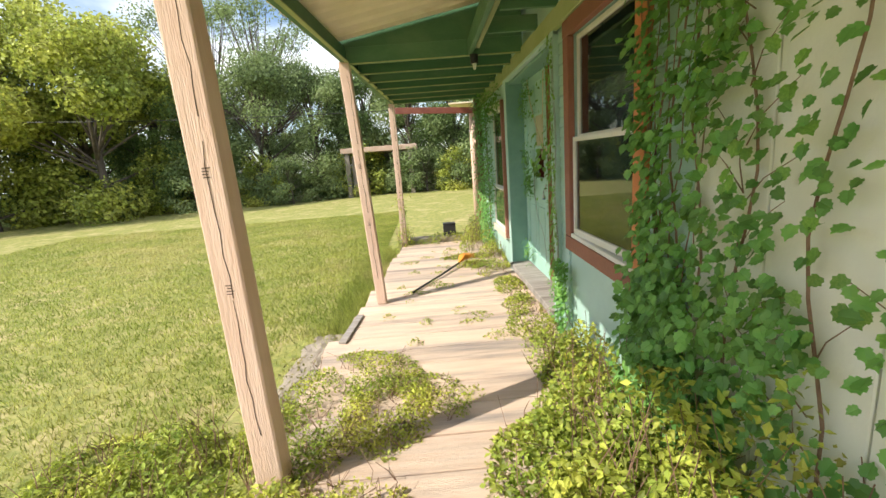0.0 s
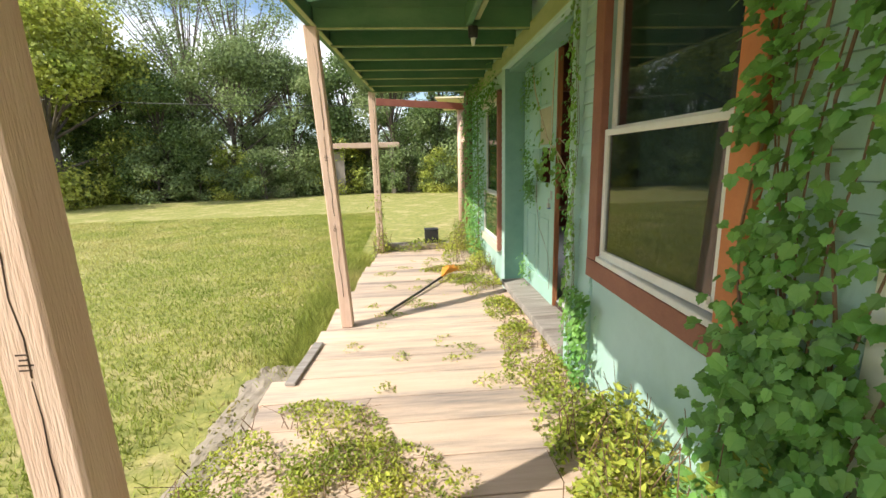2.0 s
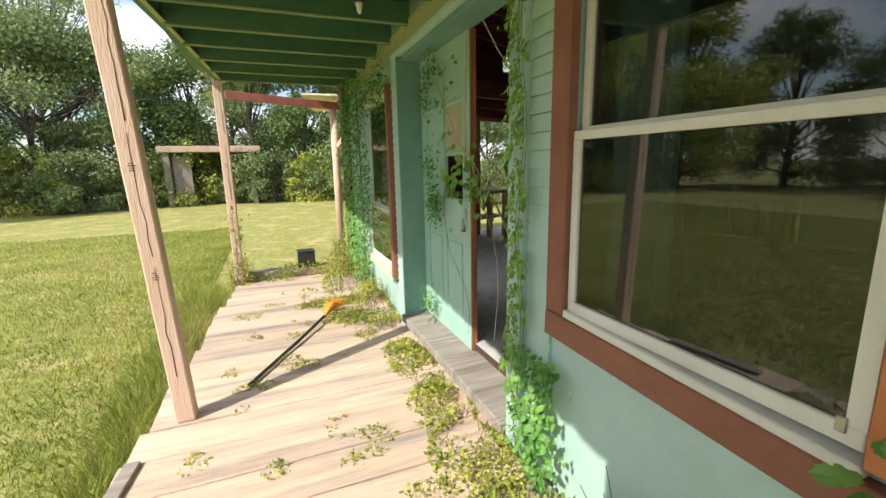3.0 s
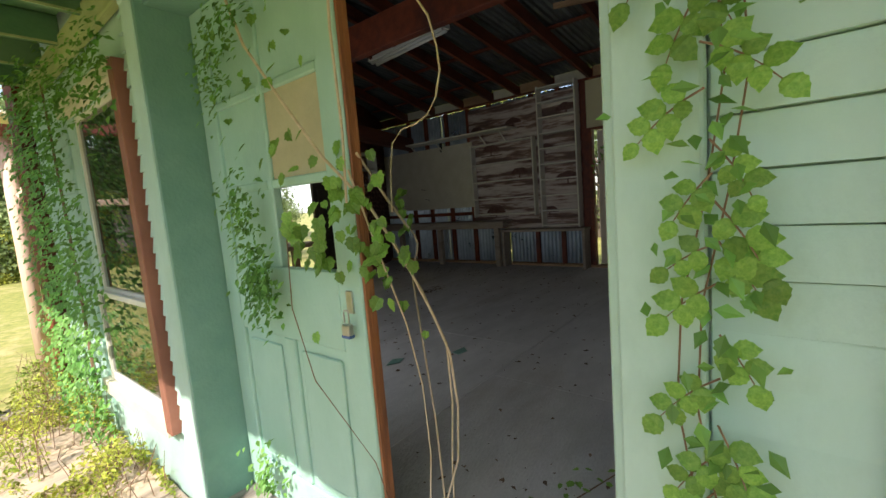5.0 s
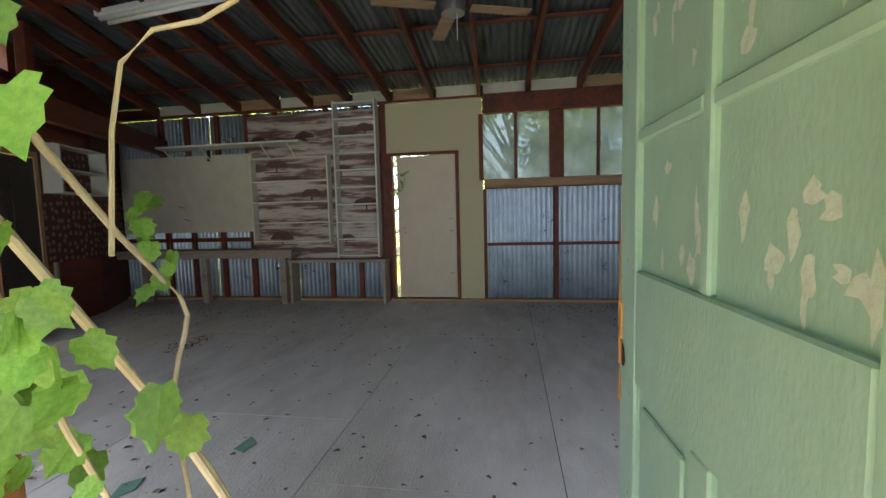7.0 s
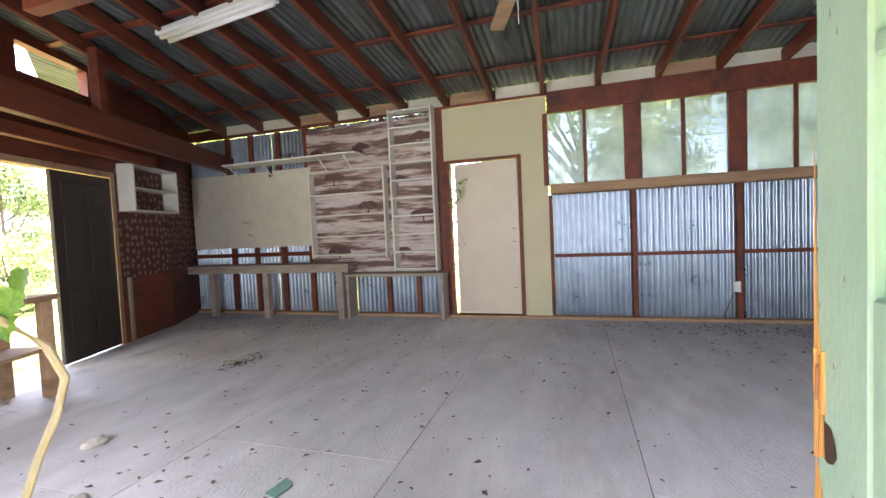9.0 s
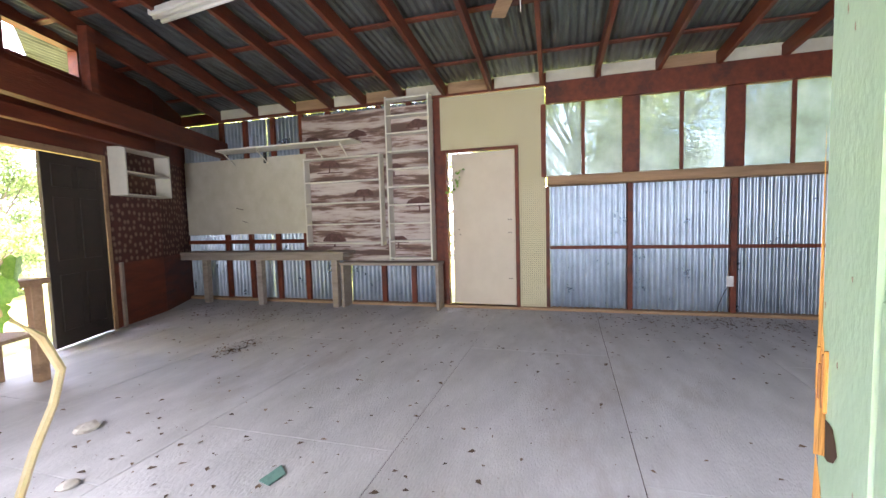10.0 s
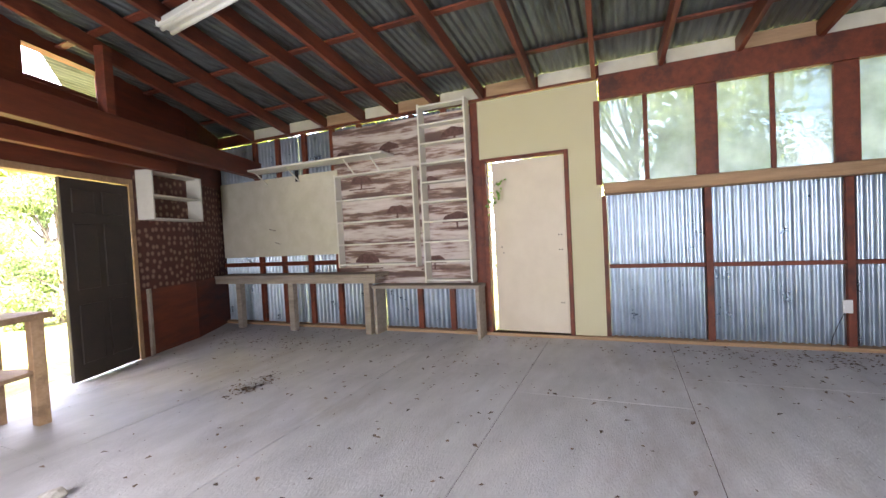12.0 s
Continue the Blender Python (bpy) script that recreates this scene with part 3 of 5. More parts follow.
window = thing("window_2", (WALL, 8.8, 0.35), "weathered window with rust brown trim beside a vine", "window", kind="structure")
part("side_trim", block(0.955, 1.0115, 8.30, 8.37, 0.36, 2.12), M["brown"], window)
part("bottom_trim", block(0.955, 1.0115, 8.37, 9.45, 0.33, 0.42), M["offwhite"], window)
part("top_trim", block(0.957, 1.0115, 8.37, 9.45, 2.05, 2.14), M["offwhite"], window)
sash(window, 8.38, 9.36, 0.43, 1.0, 0.985)
sash(window, 8.38, 9.36, 0.97, 2.05, 1.02)

# ---- double door ----
casing = thing("door_frame", (WALL, 7.1, 0.0), "mint green door casing with a raw inner jamb", "door frame", kind="structure")
part("right_casing", block(0.962, 1.0115, 6.10, 6.215, -0.02, 2.3), M["mint"], casing)
part("right_stop", block(0.985, 1.17, 6.2155, 6.235, 0.09, DT), M["mint"], casing)
part("left_casing", block(0.962, 1.0115, 8.005, 8.13, -0.02, 2.3), M["mint"], casing)
# left and head jambs are coloured darker for the shade in the recess
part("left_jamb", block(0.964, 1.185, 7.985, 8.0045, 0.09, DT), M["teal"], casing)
part("head_casing", block(0.958, 1.0115, 6.10, 8.13, 2.272, 2.31), M["mint"], casing)
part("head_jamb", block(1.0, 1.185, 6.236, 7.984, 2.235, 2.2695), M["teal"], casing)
b = rod([(1.18, 6.276, 0.1 + i * 0.18) for i in range(13)], 0.0185, 0.0175, 12)
part("jamb_edge", b, M["jamb_pole"], casing, "round-worn stained wooden jamb edge", smooth=True)
part("sill", block(0.93, 1.25, 6.22, 8.0, 0.05, 0.115, 0.006), M["grey_wood"], casing)
part("nail", rod([(1.04, 6.234, 1.56), (1.05, 6.25, 1.54)], 0.003, 0.002), M["crack"], casing)


def door_leaf(name, m, width, label, hole, mirror):
    """A leaf in its own frame: x from the hinge side to the free side, y the outer face at 0, z from the bottom."""
    t = thing(name, (0, 0, 0), label, "door", "double door leaves", "structure")
    t.matrix_basis = m
    h, th, st = 2.12, 0.042, 0.115
    paint = M["mint_door"] if hole else M["mint_flake"]

    def P(nm, x0, x1, z0, z1, y0=0.0, y1=th, mt=None, par=None, bev=0.005):
        bmx = block(x0, x1, y0, y1, z0, z1, bev)
        bmx.transform(m)
        return part(nm, bmx, mt or paint, par or t)

    P("stile", 0, st, 0, h), P("stile", width - st, width, 0, h)
    rails = ((0, 0.17), (0.78, 1.06), (2.03, h))
    for a, c in rails:
        P("rail", st, width - st, a, c, 0.001, th - 0.001)
    mid = width / 2
    P("lower_muntin", mid - 0.035, mid + 0.035, 0.17, 0.78, 0.002, th - 0.002)
    for xa, xb in ((st, mid - 0.035), (mid + 0.035, width - st)):
        p = P("lower_panel", xa, xb, 0.17, 0.78, 0.014, th - 0.014)
        P("raised_field", xa + 0.035, xb - 0.035, 0.21, 0.74, 0.006, 0.0138, par=p, bev=0.006)
    P("pane_muntin", mid - 0.016, mid + 0.016, 1.06, 2.03, 0.003, th - 0.003)
    zs = (1.06, 1.375, 1.72, 2.03)
    for z in zs[1:3]:
        P("pane_bar", st, mid - 0.016, z - 0.016, z + 0.016, 0.003, th - 0.003)
        P("pane_bar", mid + 0.016, width - st, z - 0.016, z + 0.016, 0.003, th - 0.003)
    for i in range(3):
        for k, (xa, xb) in enumerate(((st, mid - 0.016), (mid + 0.016, width - st))):
            free = k == 1
            za, zb = zs[i] + (0.016 if i else 0), zs[i + 1] - (0.016 if i < 2 else 0)
            if hole and free and i == 0:
                continue
            mt = M["tan"] if hole and free and i == 1 else paint
            P("pane", xa, xb, za, zb, 0.016, 0.026, mt, bev=0)
    return t, P


# closed leaf: hinge at the jamb, outer face towards the porch
left_leaf, PL = door_leaf("door_1", Matrix(((0, 1, 0, 1.165), (-1, 0, 0, 7.983), (0, 0, 1, 0.12), (0, 0, 0, 1))), 0.93, "closed mint green door leaf with a missing pane and vine", True, False)
PL("edge", 0.9305, 0.94, 0.0, 2.12, 0.004, 0.05, M["jamb_pole"])
b = block(1.156, 1.1645, 7.095, 7.125, 1.045, 1.12, 0.002)
part("hasp", b, M["steel"], left_leaf)
lock = thing("padlock", (1.14, 7.1, 0.97), "small steel padlock with a blue band on the hasp", "padlock")
part("body", block(1.128, 1.15, 7.09, 7.128, 0.97, 1.015, 0.004), M["steel"], lock)
part("band", block(1.1265, 1.1515, 7.0885, 7.1295, 0.9695, 0.981, 0.003), M["blue"], lock)
part("shackle", rod([(1.139, 7.097, 1.018), (1.139, 7.097, 1.05), (1.139, 7.102, 1.06), (1.139, 7.116, 1.06), (1.139, 7.121, 1.05), (1.139, 7.121, 1.018)], 0.003, 0.003, 6), M["steel"], lock)

# open leaf: hinge at the other jamb, swung into the room
a = radians(2.5)
ux, uy = math.cos(a), math.sin(a)
right_leaf, PR = door_leaf("door_2", Matrix(((ux, uy, 0, 1.21), (uy, -ux, 0, 6.262), (0, 0, 1, 0.19), (0, 0, 0, 1))), 0.87, "open mint green door leaf with flaking paint", False, True)
PR("latch_plate", 0.8702, 0.872, 0.80, 0.95, 0.008, 0.034, M["steel"], bev=0)
for q in range(3):
    bmq = bmesh.new()
    vs = [bmq.verts.new(p) for p in ((0.8705, 0.004 + q * 0.008, 0.88), (0.8705, 0.018 + q * 0.007, 0.89), (0.874, 0.010 + q * 0.006, 1.22 - q * 0.05), (0.885, 0.008 + q * 0.008, 0.90 + 0.02 * q))]
    for fc in ((0, 1, 2), (0, 2, 3), (1, 3, 2), (0, 3, 1)):
        bmq.faces.new([vs[k] for k in fc])
    bmq.transform(right_leaf.matrix_basis)
    part("splinter", bmq, M["split"], right_leaf, "fresh orange split in the door edge")

for q, (za, zb, xa) in enumerate(((0.84, 1.30, 0.858), (0.80, 1.05, 0.845), (0.70, 0.80, 0.85))):
    bmq = bmesh.new()
    vs = [bmq.verts.new(p) for p in ((xa, -0.003, za), (0.8705, -0.004, za - 0.01), (0.869, -0.002, zb), (xa + 0.006, -0.0015, (za + zb) / 2), (xa + 0.01, 0.004, za + 0.02))]
    for fc in ((0, 1, 3), (1, 2, 3), (0, 3, 4), (3, 2, 4), (0, 4, 1), (1, 4, 2)):
        bmq.faces.new([vs[k] for k in fc])
    bmq.transform(right_leaf.matrix_basis)
    part("splinter", bmq, M["split"], right_leaf, "fresh orange split in the door edge")
bmq = bmesh.new()
bmq.faces.new([bmq.verts.new((0.846 + (0.026 + 0.006 * math.sin(5 * k)) * math.cos(k * 0.45), -0.0015, 0.83 + (0.032 + 0.007 * math.cos(7 * k)) * math.sin(k * 0.45))) for k in range(14)])
bmq.transform(right_leaf.matrix_basis)
part("latch_hole", bmq, M["crack"], right_leaf, "dark empty latch hole")
for q in range(6):
    zq, xq = 0.865 + 0.006 * q, 0.848 + 0.004 * q
    bmq = block(xq, xq + 0.0045, -0.003 - rng.uniform(0, 0.003), 0.012, zq, 0.925 + rng.uniform(0, 0.04), 0.001)
    bmq.transform(right_leaf.matrix_basis)
    part("torn_wood", bmq, M["jamb_pole"] if q % 2 else M["split"], right_leaf, "torn brown wood at the lock")
for q in range(26):
    xq, zq = rng.uniform(0.765, 0.862), rng.uniform(0.2, 2.05)
    bmq = bmesh.new()
    bmq.faces.new([bmq.verts.new((xq + rng.uniform(0.001, 0.0035) * math.cos(k), -0.0012, zq + rng.uniform(0.003, 0.010) * math.sin(k))) for k in range(6)])
    bmq.transform(right_leaf.matrix_basis)
    part("chip", bmq, M["bench"], right_leaf)

# bare primer showing where paint has scaled off the panes
for q in range(46):
    pane_i, z0 = rng.choice(((0.13, 1.09), (0.13, 1.43), (0.13, 1.77), (0.47, 1.09), (0.47, 1.43)))
    xq, zq, wq, hq = pane_i + rng.uniform(0.0, 0.24), z0 + rng.random() ** 1.5 * 0.2, rng.uniform(0.006, 0.018), rng.uniform(0.02, 0.075)
    bmq = bmesh.new()
    ring = [bmq.verts.new((xq + wq * (0.5 + rng.random()) * math.cos(0.7 * k), 0.0148, zq + hq * 0.5 * (0.5 + rng.random()) * math.sin(0.7 * k))) for k in range(9)]
    bmq.faces.new(ring)
    bmq.transform(right_leaf.matrix_basis)
    part("paint_flake", bmq, M["pale_flake"], right_leaf)

# ---- room ----
SA = radians(19)
SU, SN = Vector((math.cos(SA), math.sin(SA), 0)), Vector((-math.sin(SA), math.cos(SA), 0))
SO = Vector((4.89, 11.8, 0))
SM = Matrix(((SU.x, SN.x, 0, SO.x), (SU.y, SN.y, 0, SO.y), (0, 0, 1, 0), (0, 0, 0, 1)))


def sblock(u0, u1, d0, d1, z0, z1, bevel=0.004):
    b = block(u0, u1, d0, d1, z0, z1, bevel)
    b.transform(SM)
    return b


def roof_z(x):
    return 3.12 + 0.085 * (BACK - x)


floor = thing("floor", (4, 7, FLOOR), "grey painted plywood floor, dusty and littered", "floor", kind="structure")
SHEET_X, SHEET_Y = (1.2, 3.25, 5.65, 6.9), (3.4, 3.92, 5.13, 6.36, 7.55, 8.78, 10.0, 11.2, 12.8)
for i in range(3):
    for k in range(8):
        x0 = SHEET_X[i] - (0.6 * (k % 2) if 0 < i < 3 else 0)
        x1 = SHEET_X[i + 1] - (0.6 * (k % 2) if i + 1 < 3 else 0)
        b = block(x0 + 0.0025, x1 - 0.0025, SHEET_Y[k] + 0.0025, SHEET_Y[k + 1] - 0.0025, FLOOR - 0.005, FLOOR, 0)
        bmesh.ops.bisect_plane(b, geom=b.verts[:] + b.edges[:] + b.faces[:], plane_co=SO + 0.32 * SN, plane_no=SN, clear_outer=True)
        if len(b.faces) > 3:
            part("plywood_sheet", b, M["floor_in"], floor)
setting("floor_base", block(1.2, 7.0, 3.3, 10.6, -0.2, FLOOR - 0.006, 0), M["crack"], "dark rough timber base under the plywood floor", "floor")


def corrugated(name, y0, y1, z0, z1, x, parent, mt="galv", pitch=0.067, amp=0.021):
    n = int((y1 - y0) / pitch * 8)
    vs, fs = [], []
    for i in range(n + 1):
        y = y0 + (y1 - y0) * i / n
        dx = amp * math.sin(6.2832 * (y - y0) / pitch)
        vs += [(x + dx, y, z0), (x + dx, y, z1)]
    fs = [(2 * i, 2 * i + 2, 2 * i + 3, 2 * i + 1) for i in range(n)]
    inv = chain(parent).inverted()
    o = soup(name, [inv @ Vector(v) for v in vs], fs, M[mt], parent)
    for p in o.data.polygons:
        p.use_smooth = True
    return o


back = thing("wall_back", (BACK, 8, FLOOR), "back wall of galvanised corrugated sheets on red-brown studs", "wall", kind="structure")
YS = (3.5, 4.89, 5.97, 6.93)
for i in range(3):
    corrugated("corrugated_sheet", YS[i], YS[i + 1], FLOOR, 1.76, 6.85, back)
for y in YS[:3]:
    part("stud", block(6.79, 6.84, y - 0.03, y + 0.03, FLOOR, 1.73), M["redwood"], back)
# this one is added to close a light leak between sheet and pegboard
part("stud", block(6.80, 6.84, 6.905, 6.99, FLOOR, 1.729), M["redwood"], back)
# unseen strip added behind the eave blocks to stop daylight leaking through
part("eave_board", block(6.845, 6.875, 3.4, 12.8, 2.997, 3.132, 0), M["redwood"], back)
part("girt", block(6.805, 6.838, 3.5, 6.90, 0.945, 0.985), M["redwood"], back)
part("bottom_plate", block(6.74, 6.90, 3.5, 12.8, FLOOR - 0.005, FLOOR + 0.035), M["raw_wood"], back)
part("window_ledge", block(6.62, 6.88, 3.5, 6.92, 1.73, 1.845, 0.01), M["raw_wood"], back, "rough raw timber ledge")
part("window_head", block(6.76, 6.86, 3.5, 6.94, 2.74, 2.995), M["redwood"], back)
for y0, y1 in ((6.94, 7.0), (5.87, 6.06), (4.81, 4.99), (3.5, 3.9)):
    part("window_post", block(6.78, 6.86, y0 + 0.001, y1 - 0.001, 1.846, 2.739), M["redwood"], back)
for y0, y1 in ((6.06, 6.94), (4.99, 5.87), (3.9, 4.81)):
    w = thing("window_3", (6.82, (y0 + y1) / 2, 1.85), "milky frosted two-pane window under the roof", "window", "back windows", "structure")
    ym = (y0 + y1) / 2
    part("mullion", block(6.80, 6.84, ym - 0.02, ym + 0.02, 1.846, 2.739), M["redwood"], w)
    for a0, a1 in ((y0, ym - 0.02), (ym + 0.02, y1)):
        p = part("pane", block(6.818, 6.823, a0, a1, 1.85, 2.735, 0), M["frost"], w)
        p.visible_shadow = False
part("upper_beam", block(6.78, 6.86, 6.94, 12.75, 2.965, 2.995), M["redwood"], back)

# pegboard and door
bm = bmesh.new()
for y0, y1, z0, z1 in ((6.95, 7.28, 0.2, 2.27), (6.95, 8.3, 2.27, 2.955)):
    box(bm, 6.785, 6.797, y0, y1, z0, z1)
part("pegboard", bm, M["peg"], back)
for y0, y1, z0, z1 in ((7.28, 7.325, 0.2, 2.27), (8.225, 8.275, 0.2, 2.27), (7.325, 8.225, 2.235, 2.27), (7.28, 8.275, 0.17, 0.205)):
    part("door_jamb", block(6.76, 6.87, y0, y1 - 0.0005, z0, z1), M["redwood"], back)
dm = pose(6.80, 7.327, 0.215, 0, 0, -4.5)
back_door = thing("door_3", (0, 0, 0), "cream flush door standing slightly ajar", "door", kind="structure")
back_door.matrix_basis = dm
b = block(0, 0.04, 0, 0.855, 0, 2.01, 0.003)
b.transform(dm)
part("slab", b, M["door_cream"], back_door)
for y, z in ((0.06, 0.95), (0.09, 0.95), (0.06, 1.12), (0.09, 1.12), (0.75, 0.93), (0.77, 1.0), (0.06, 0.35), (0.09, 0.35)):
    b = rod([(-0.003, y, z), (0.003, y, z)], 0.008, 0.008, 8)
    b.transform(dm)
    part("bolt_hole", b, M["crack"], back_door)
b = bmesh.new()
box(b, 6.80, 6.86, 8.276, 8.40, FLOOR, 2.96)
part("infill", b, M["redwood"], back)

# left part of the back wall
for y0, y1 in ((8.40, 9.75), (9.75, 11.1), (11.1, 12.8)):
    corrugated("corrugated_sheet", y0, y1, FLOOR, 2.96, 6.87, back)
for y in (8.75, 9.2, 10.0, 10.45, 10.95, 11.45, 11.9):
    part("stud", block(6.80, 6.855, y - 0.035, y + 0.035, FLOOR, 2.96), M["redwood"], back)
part("girt", block(6.802, 6.85, 9.8, 12.75, 1.06, 1.12), M["redwood"], back)
paper = tagged(part("wallpaper_panel", block(6.775, 6.798, 8.40, 10.41, 0.80, 2.90, 0.002), M["savanna"]), "wallpaper panel printed with brown flat-topped trees", "wallpaper", kind="structure")
for i, (y, z, w) in enumerate(((9.98, 2.15, .17), (9.45, 1.72, .16), (9.95, 1.08, .19), (8.60, 2.60, .18), (9.52, 2.55, .15), (8.62, 1.55, .20), (8.98, 2.05, .15), (8.95, 1.05, .16), (10.25, 2.52, .13))):
    b = bmesh.new()
    c = [b.verts.new((6.7735, y + w * math.cos(math.pi * k / 14), z + 0.62 * w * math.sin(math.pi * k / 14) * (1 + 0.08 * math.sin(k * 5 + i)))) for k in range(15)]
    b.faces.new(c)
    box(b, 6.7733, 6.774, y - 0.012, y + 0.012, z - 0.08, z)
    box(b, 6.7733, 6.774, y - w * 1.3, y + w * 1.2, z - 0.085, z - 0.07)
    part("tree_print", b, M["motif"], paper)
board = tagged(part("wall_board", block(6.76, 6.775, 10.36, 12.62, 1.21, 2.37, 0.003), M["offwhite"]), "plain offwhite wall board with a few scratches", "wall board", kind="structure")
for y, z, l in ((11.65, 1.62, 0.13), (11.55, 1.42, 0.10)):
    part("scratch", bar((6.759, y, z), (6.759, y - l, z - 0.03), 0.006, 0.008, 0), M["crack"], board)


def shelf_unit(y0, y1, z0, z1, shelves, depth, label, group):
    t = thing("wall_shelf", (BACK, (y0 + y1) / 2, z0), label, "shelf", group)
    x1 = 6.772
    part("side_board", block(x1 - depth, x1, y0, y0 + 0.022, z0, z1, 0.002), M["shelf"], t)
    part("side_board", block(x1 - depth, x1, y1 - 0.022, y1, z0, z1, 0.002), M["shelf"], t)
    for z in shelves:
        part("shelf_board", block(x1 - depth + 0.002, x1, y0 + 0.0225, y1 - 0.0225, z - 0.01, z + 0.01, 0.002), M["shelf"], t)


shelf_unit(9.13, 10.33, 1.02, 2.28, (1.06, 1.33, 1.63, 1.93, 2.26), 0.13, "cream painted wall shelf with five empty boards", "empty wall shelves")
shelf_unit(8.40, 9.02, 0.815, 3.0, (0.85, 1.08, 1.32, 1.57, 1.81, 2.05, 2.28, 2.52, 2.75, 2.97), 0.16, "tall narrow cream shelf unit with empty boards", "empty wall shelves")
t = thing("bracket_shelf", (6.7, 10.7, 2.45), "long painted shelf board on metal brackets", "shelf")
part("shelf_board", block(6.45, 6.77, 9.45, 11.95, 2.45, 2.475, 0.003), M["shelf"], t)
for y in (9.65, 10.05, 11.0, 11.6):
    part("bracket", bar((6.5, y, 2.44), (6.74, y, 2.27), 0.02, 0.012, 0.002), M["shelf"], t)
part("hook", block(6.74, 6.76, 11.03, 11.08, 2.28, 2.44, 0.004), M["black"], t)


def bench(y0, y1, x0, z, legs, label, board=False):
    t = thing("workbench", (6.6, (y0 + y1) / 2, FLOOR), label, "workbench", "timber workbenches")
    part("top", block(x0, 6.77, y0, y1, z - 0.04, z, 0.005), M["bench"], t)
    part("front_rail", block(x0 + 0.02, x0 + 0.05, y0 + 0.02, y1 - 0.02, z - 0.12, z - 0.041, 0.004), M["bench"], t) if not board else None
    for y in legs:
        if board:
            part("leg_board", block(x0 + 0.01, 6.75, y - 0.02, y + 0.02, FLOOR + 0.001, z - 0.041, 0.004), M["bench"], t)
        else:
            part("leg", block(x0 + 0.055, x0 + 0.145, y - 0.045, y + 0.045, FLOOR + 0.001, z - 0.041, 0.005), M["bench"], t)


bench(9.62, 12.5, 6.42, 0.955, (9.8, 11.05, 12.05), "long grey timber workbench against the corrugated wall")
bench(8.29, 9.74, 6.5, 0.80, (8.32, 9.70), "low grey board bench under the wall shelf", True)
t = thing("power_socket", (6.78, 4.93, 0.5), "cream wall socket on a stud with its cable", "socket")
part("plate", block(6.768, 6.789, 4.895, 4.965, 0.51, 0.63, 0.004), M["lamp_white"], t)
part("cable", rod([(6.785, 4.95, 0.51), (6.78, 5.0, 0.4), (6.785, 5.04, 0.28), (6.785, 5.05, 0.2)], 0.004, 0.004), M["black"], t)

# ---- slanted side wall ----
BEND = SM @ Vector((1.05, 0, 0))
BA = math.atan2(12.74 - BEND.y, 6.9 - BEND.x)
BM = Matrix.Translation(BEND) @ Matrix.Rotation(BA, 4, "Z")
side = thing("wall_side", SO, "dark red side wall with floral paper above boarding", "wall", kind="structure", rz=19)
for nm, u0, u1, z0, z1, mt in (("wainscot", 0.06, 1.05, FLOOR, 0.94, "redwood"), ("papered_wall", 0.06, 1.05, 0.94, 2.30, "floral"), ("boarding", -4.2, -1.62, -0.2, 2.95, "redwood"), ("over_door", -1.62, 0.06, 2.2, 2.95, "redwood"), ("boarding", 0.06, 1.05, 2.30, 2.95, "redwood"), ("gable_boarding", -4.2, -1.02, 2.95, 3.7, "redwood"), ("gable_boarding", -0.2, 1.05, 2.95, 3.5, "redwood"), ("gable_boarding", -1.02, -0.2, 3.27, 3.6, "redwood")):
    part(nm, sblock(u0, u1, 0.0, 0.1, z0, z1, 0), M[mt], side)
for nm, z0, z1, mt in (("wainscot", FLOOR, 0.94, "redwood"), ("papered_wall", 0.94, 2.30, "floral"), ("boarding", 2.30, 3.5, "redwood")):
    b = block(-0.012, 1.3, 0.0, 0.1, z0, z1, 0)
    b.transform(BM)
    part(nm, b, M[mt], side)
for u0, u1, z0, z1 in ((0.0, 0.06, FLOOR, 2.2), (-1.68, -1.62, FLOOR, 2.2), (-1.62, 0.0, 2.135, 2.199)):
    part("door_casing", sblock(u0, u1, -0.02, 0.11, z0, z1), M["raw_wood"], side)
part("wall_batten", sblock(0.16, 0.21, -0.03, 0.0, FLOOR, 0.95), M["bench"], side)
part("bottom_rail", sblock(-1.02, -0.2, -0.02, 0.11, 2.95, 2.99), M["redwood"], side)
dk = thing("door_4", (0, 0, 0), "dark brown panelled door leaf in the side wall", "door", kind="structure")
dk.matrix_basis = SM @ pose(-0.02, 0.02, FLOOR + 0.02, 0, 0, 181.5)


def dpart(nm, x0, x1, y0, y1, z0, z1, bev=0.004):
    b = block(x0, x1, y0, y1, z0, z1, bev)
    b.transform(dk.matrix_basis)
    return part(nm, b, M["dark_door"], dk)


dpart("slab", 0, 0.80, 0, 0.04, 0, 1.93)
for i, (z0, z1) in enumerate(((0.15, 0.72), (0.86, 1.5), (1.6, 1.83))):
    for x0, x1 in ((0.1, 0.36), (0.44, 0.70)):
        dpart("raised_panel", x0, x1, 0.0402, 0.05, z0, z1, 0.008)
t = thing("box_shelf", SM @ Vector((0.6, -0.1, 1.75)), "cream open box shelf on the papered wall", "shelf", rz=19)
for nm, u0, u1, z0, z1 in (("side_panel", 0.12, 0.145, 1.75, 2.32), ("side_panel", 0.98, 1.005, 1.75, 2.32), ("shelf_board", 0.1455, 0.9795, 1.75, 1.77), ("shelf_board", 0.1455, 0.9795, 2.02, 2.04), ("shelf_board", 0.1455, 0.9795, 2.30, 2.32)):
    part(nm, sblock(u0, u1, -0.2, -0.003, z0, z1, 0.002), M["shelf"], t)
ties = thing("tie_beam", SM @ Vector((0, -0.55, 2.4)), "heavy red-brown tie beam with a king post", "beam", kind="structure", rz=19)
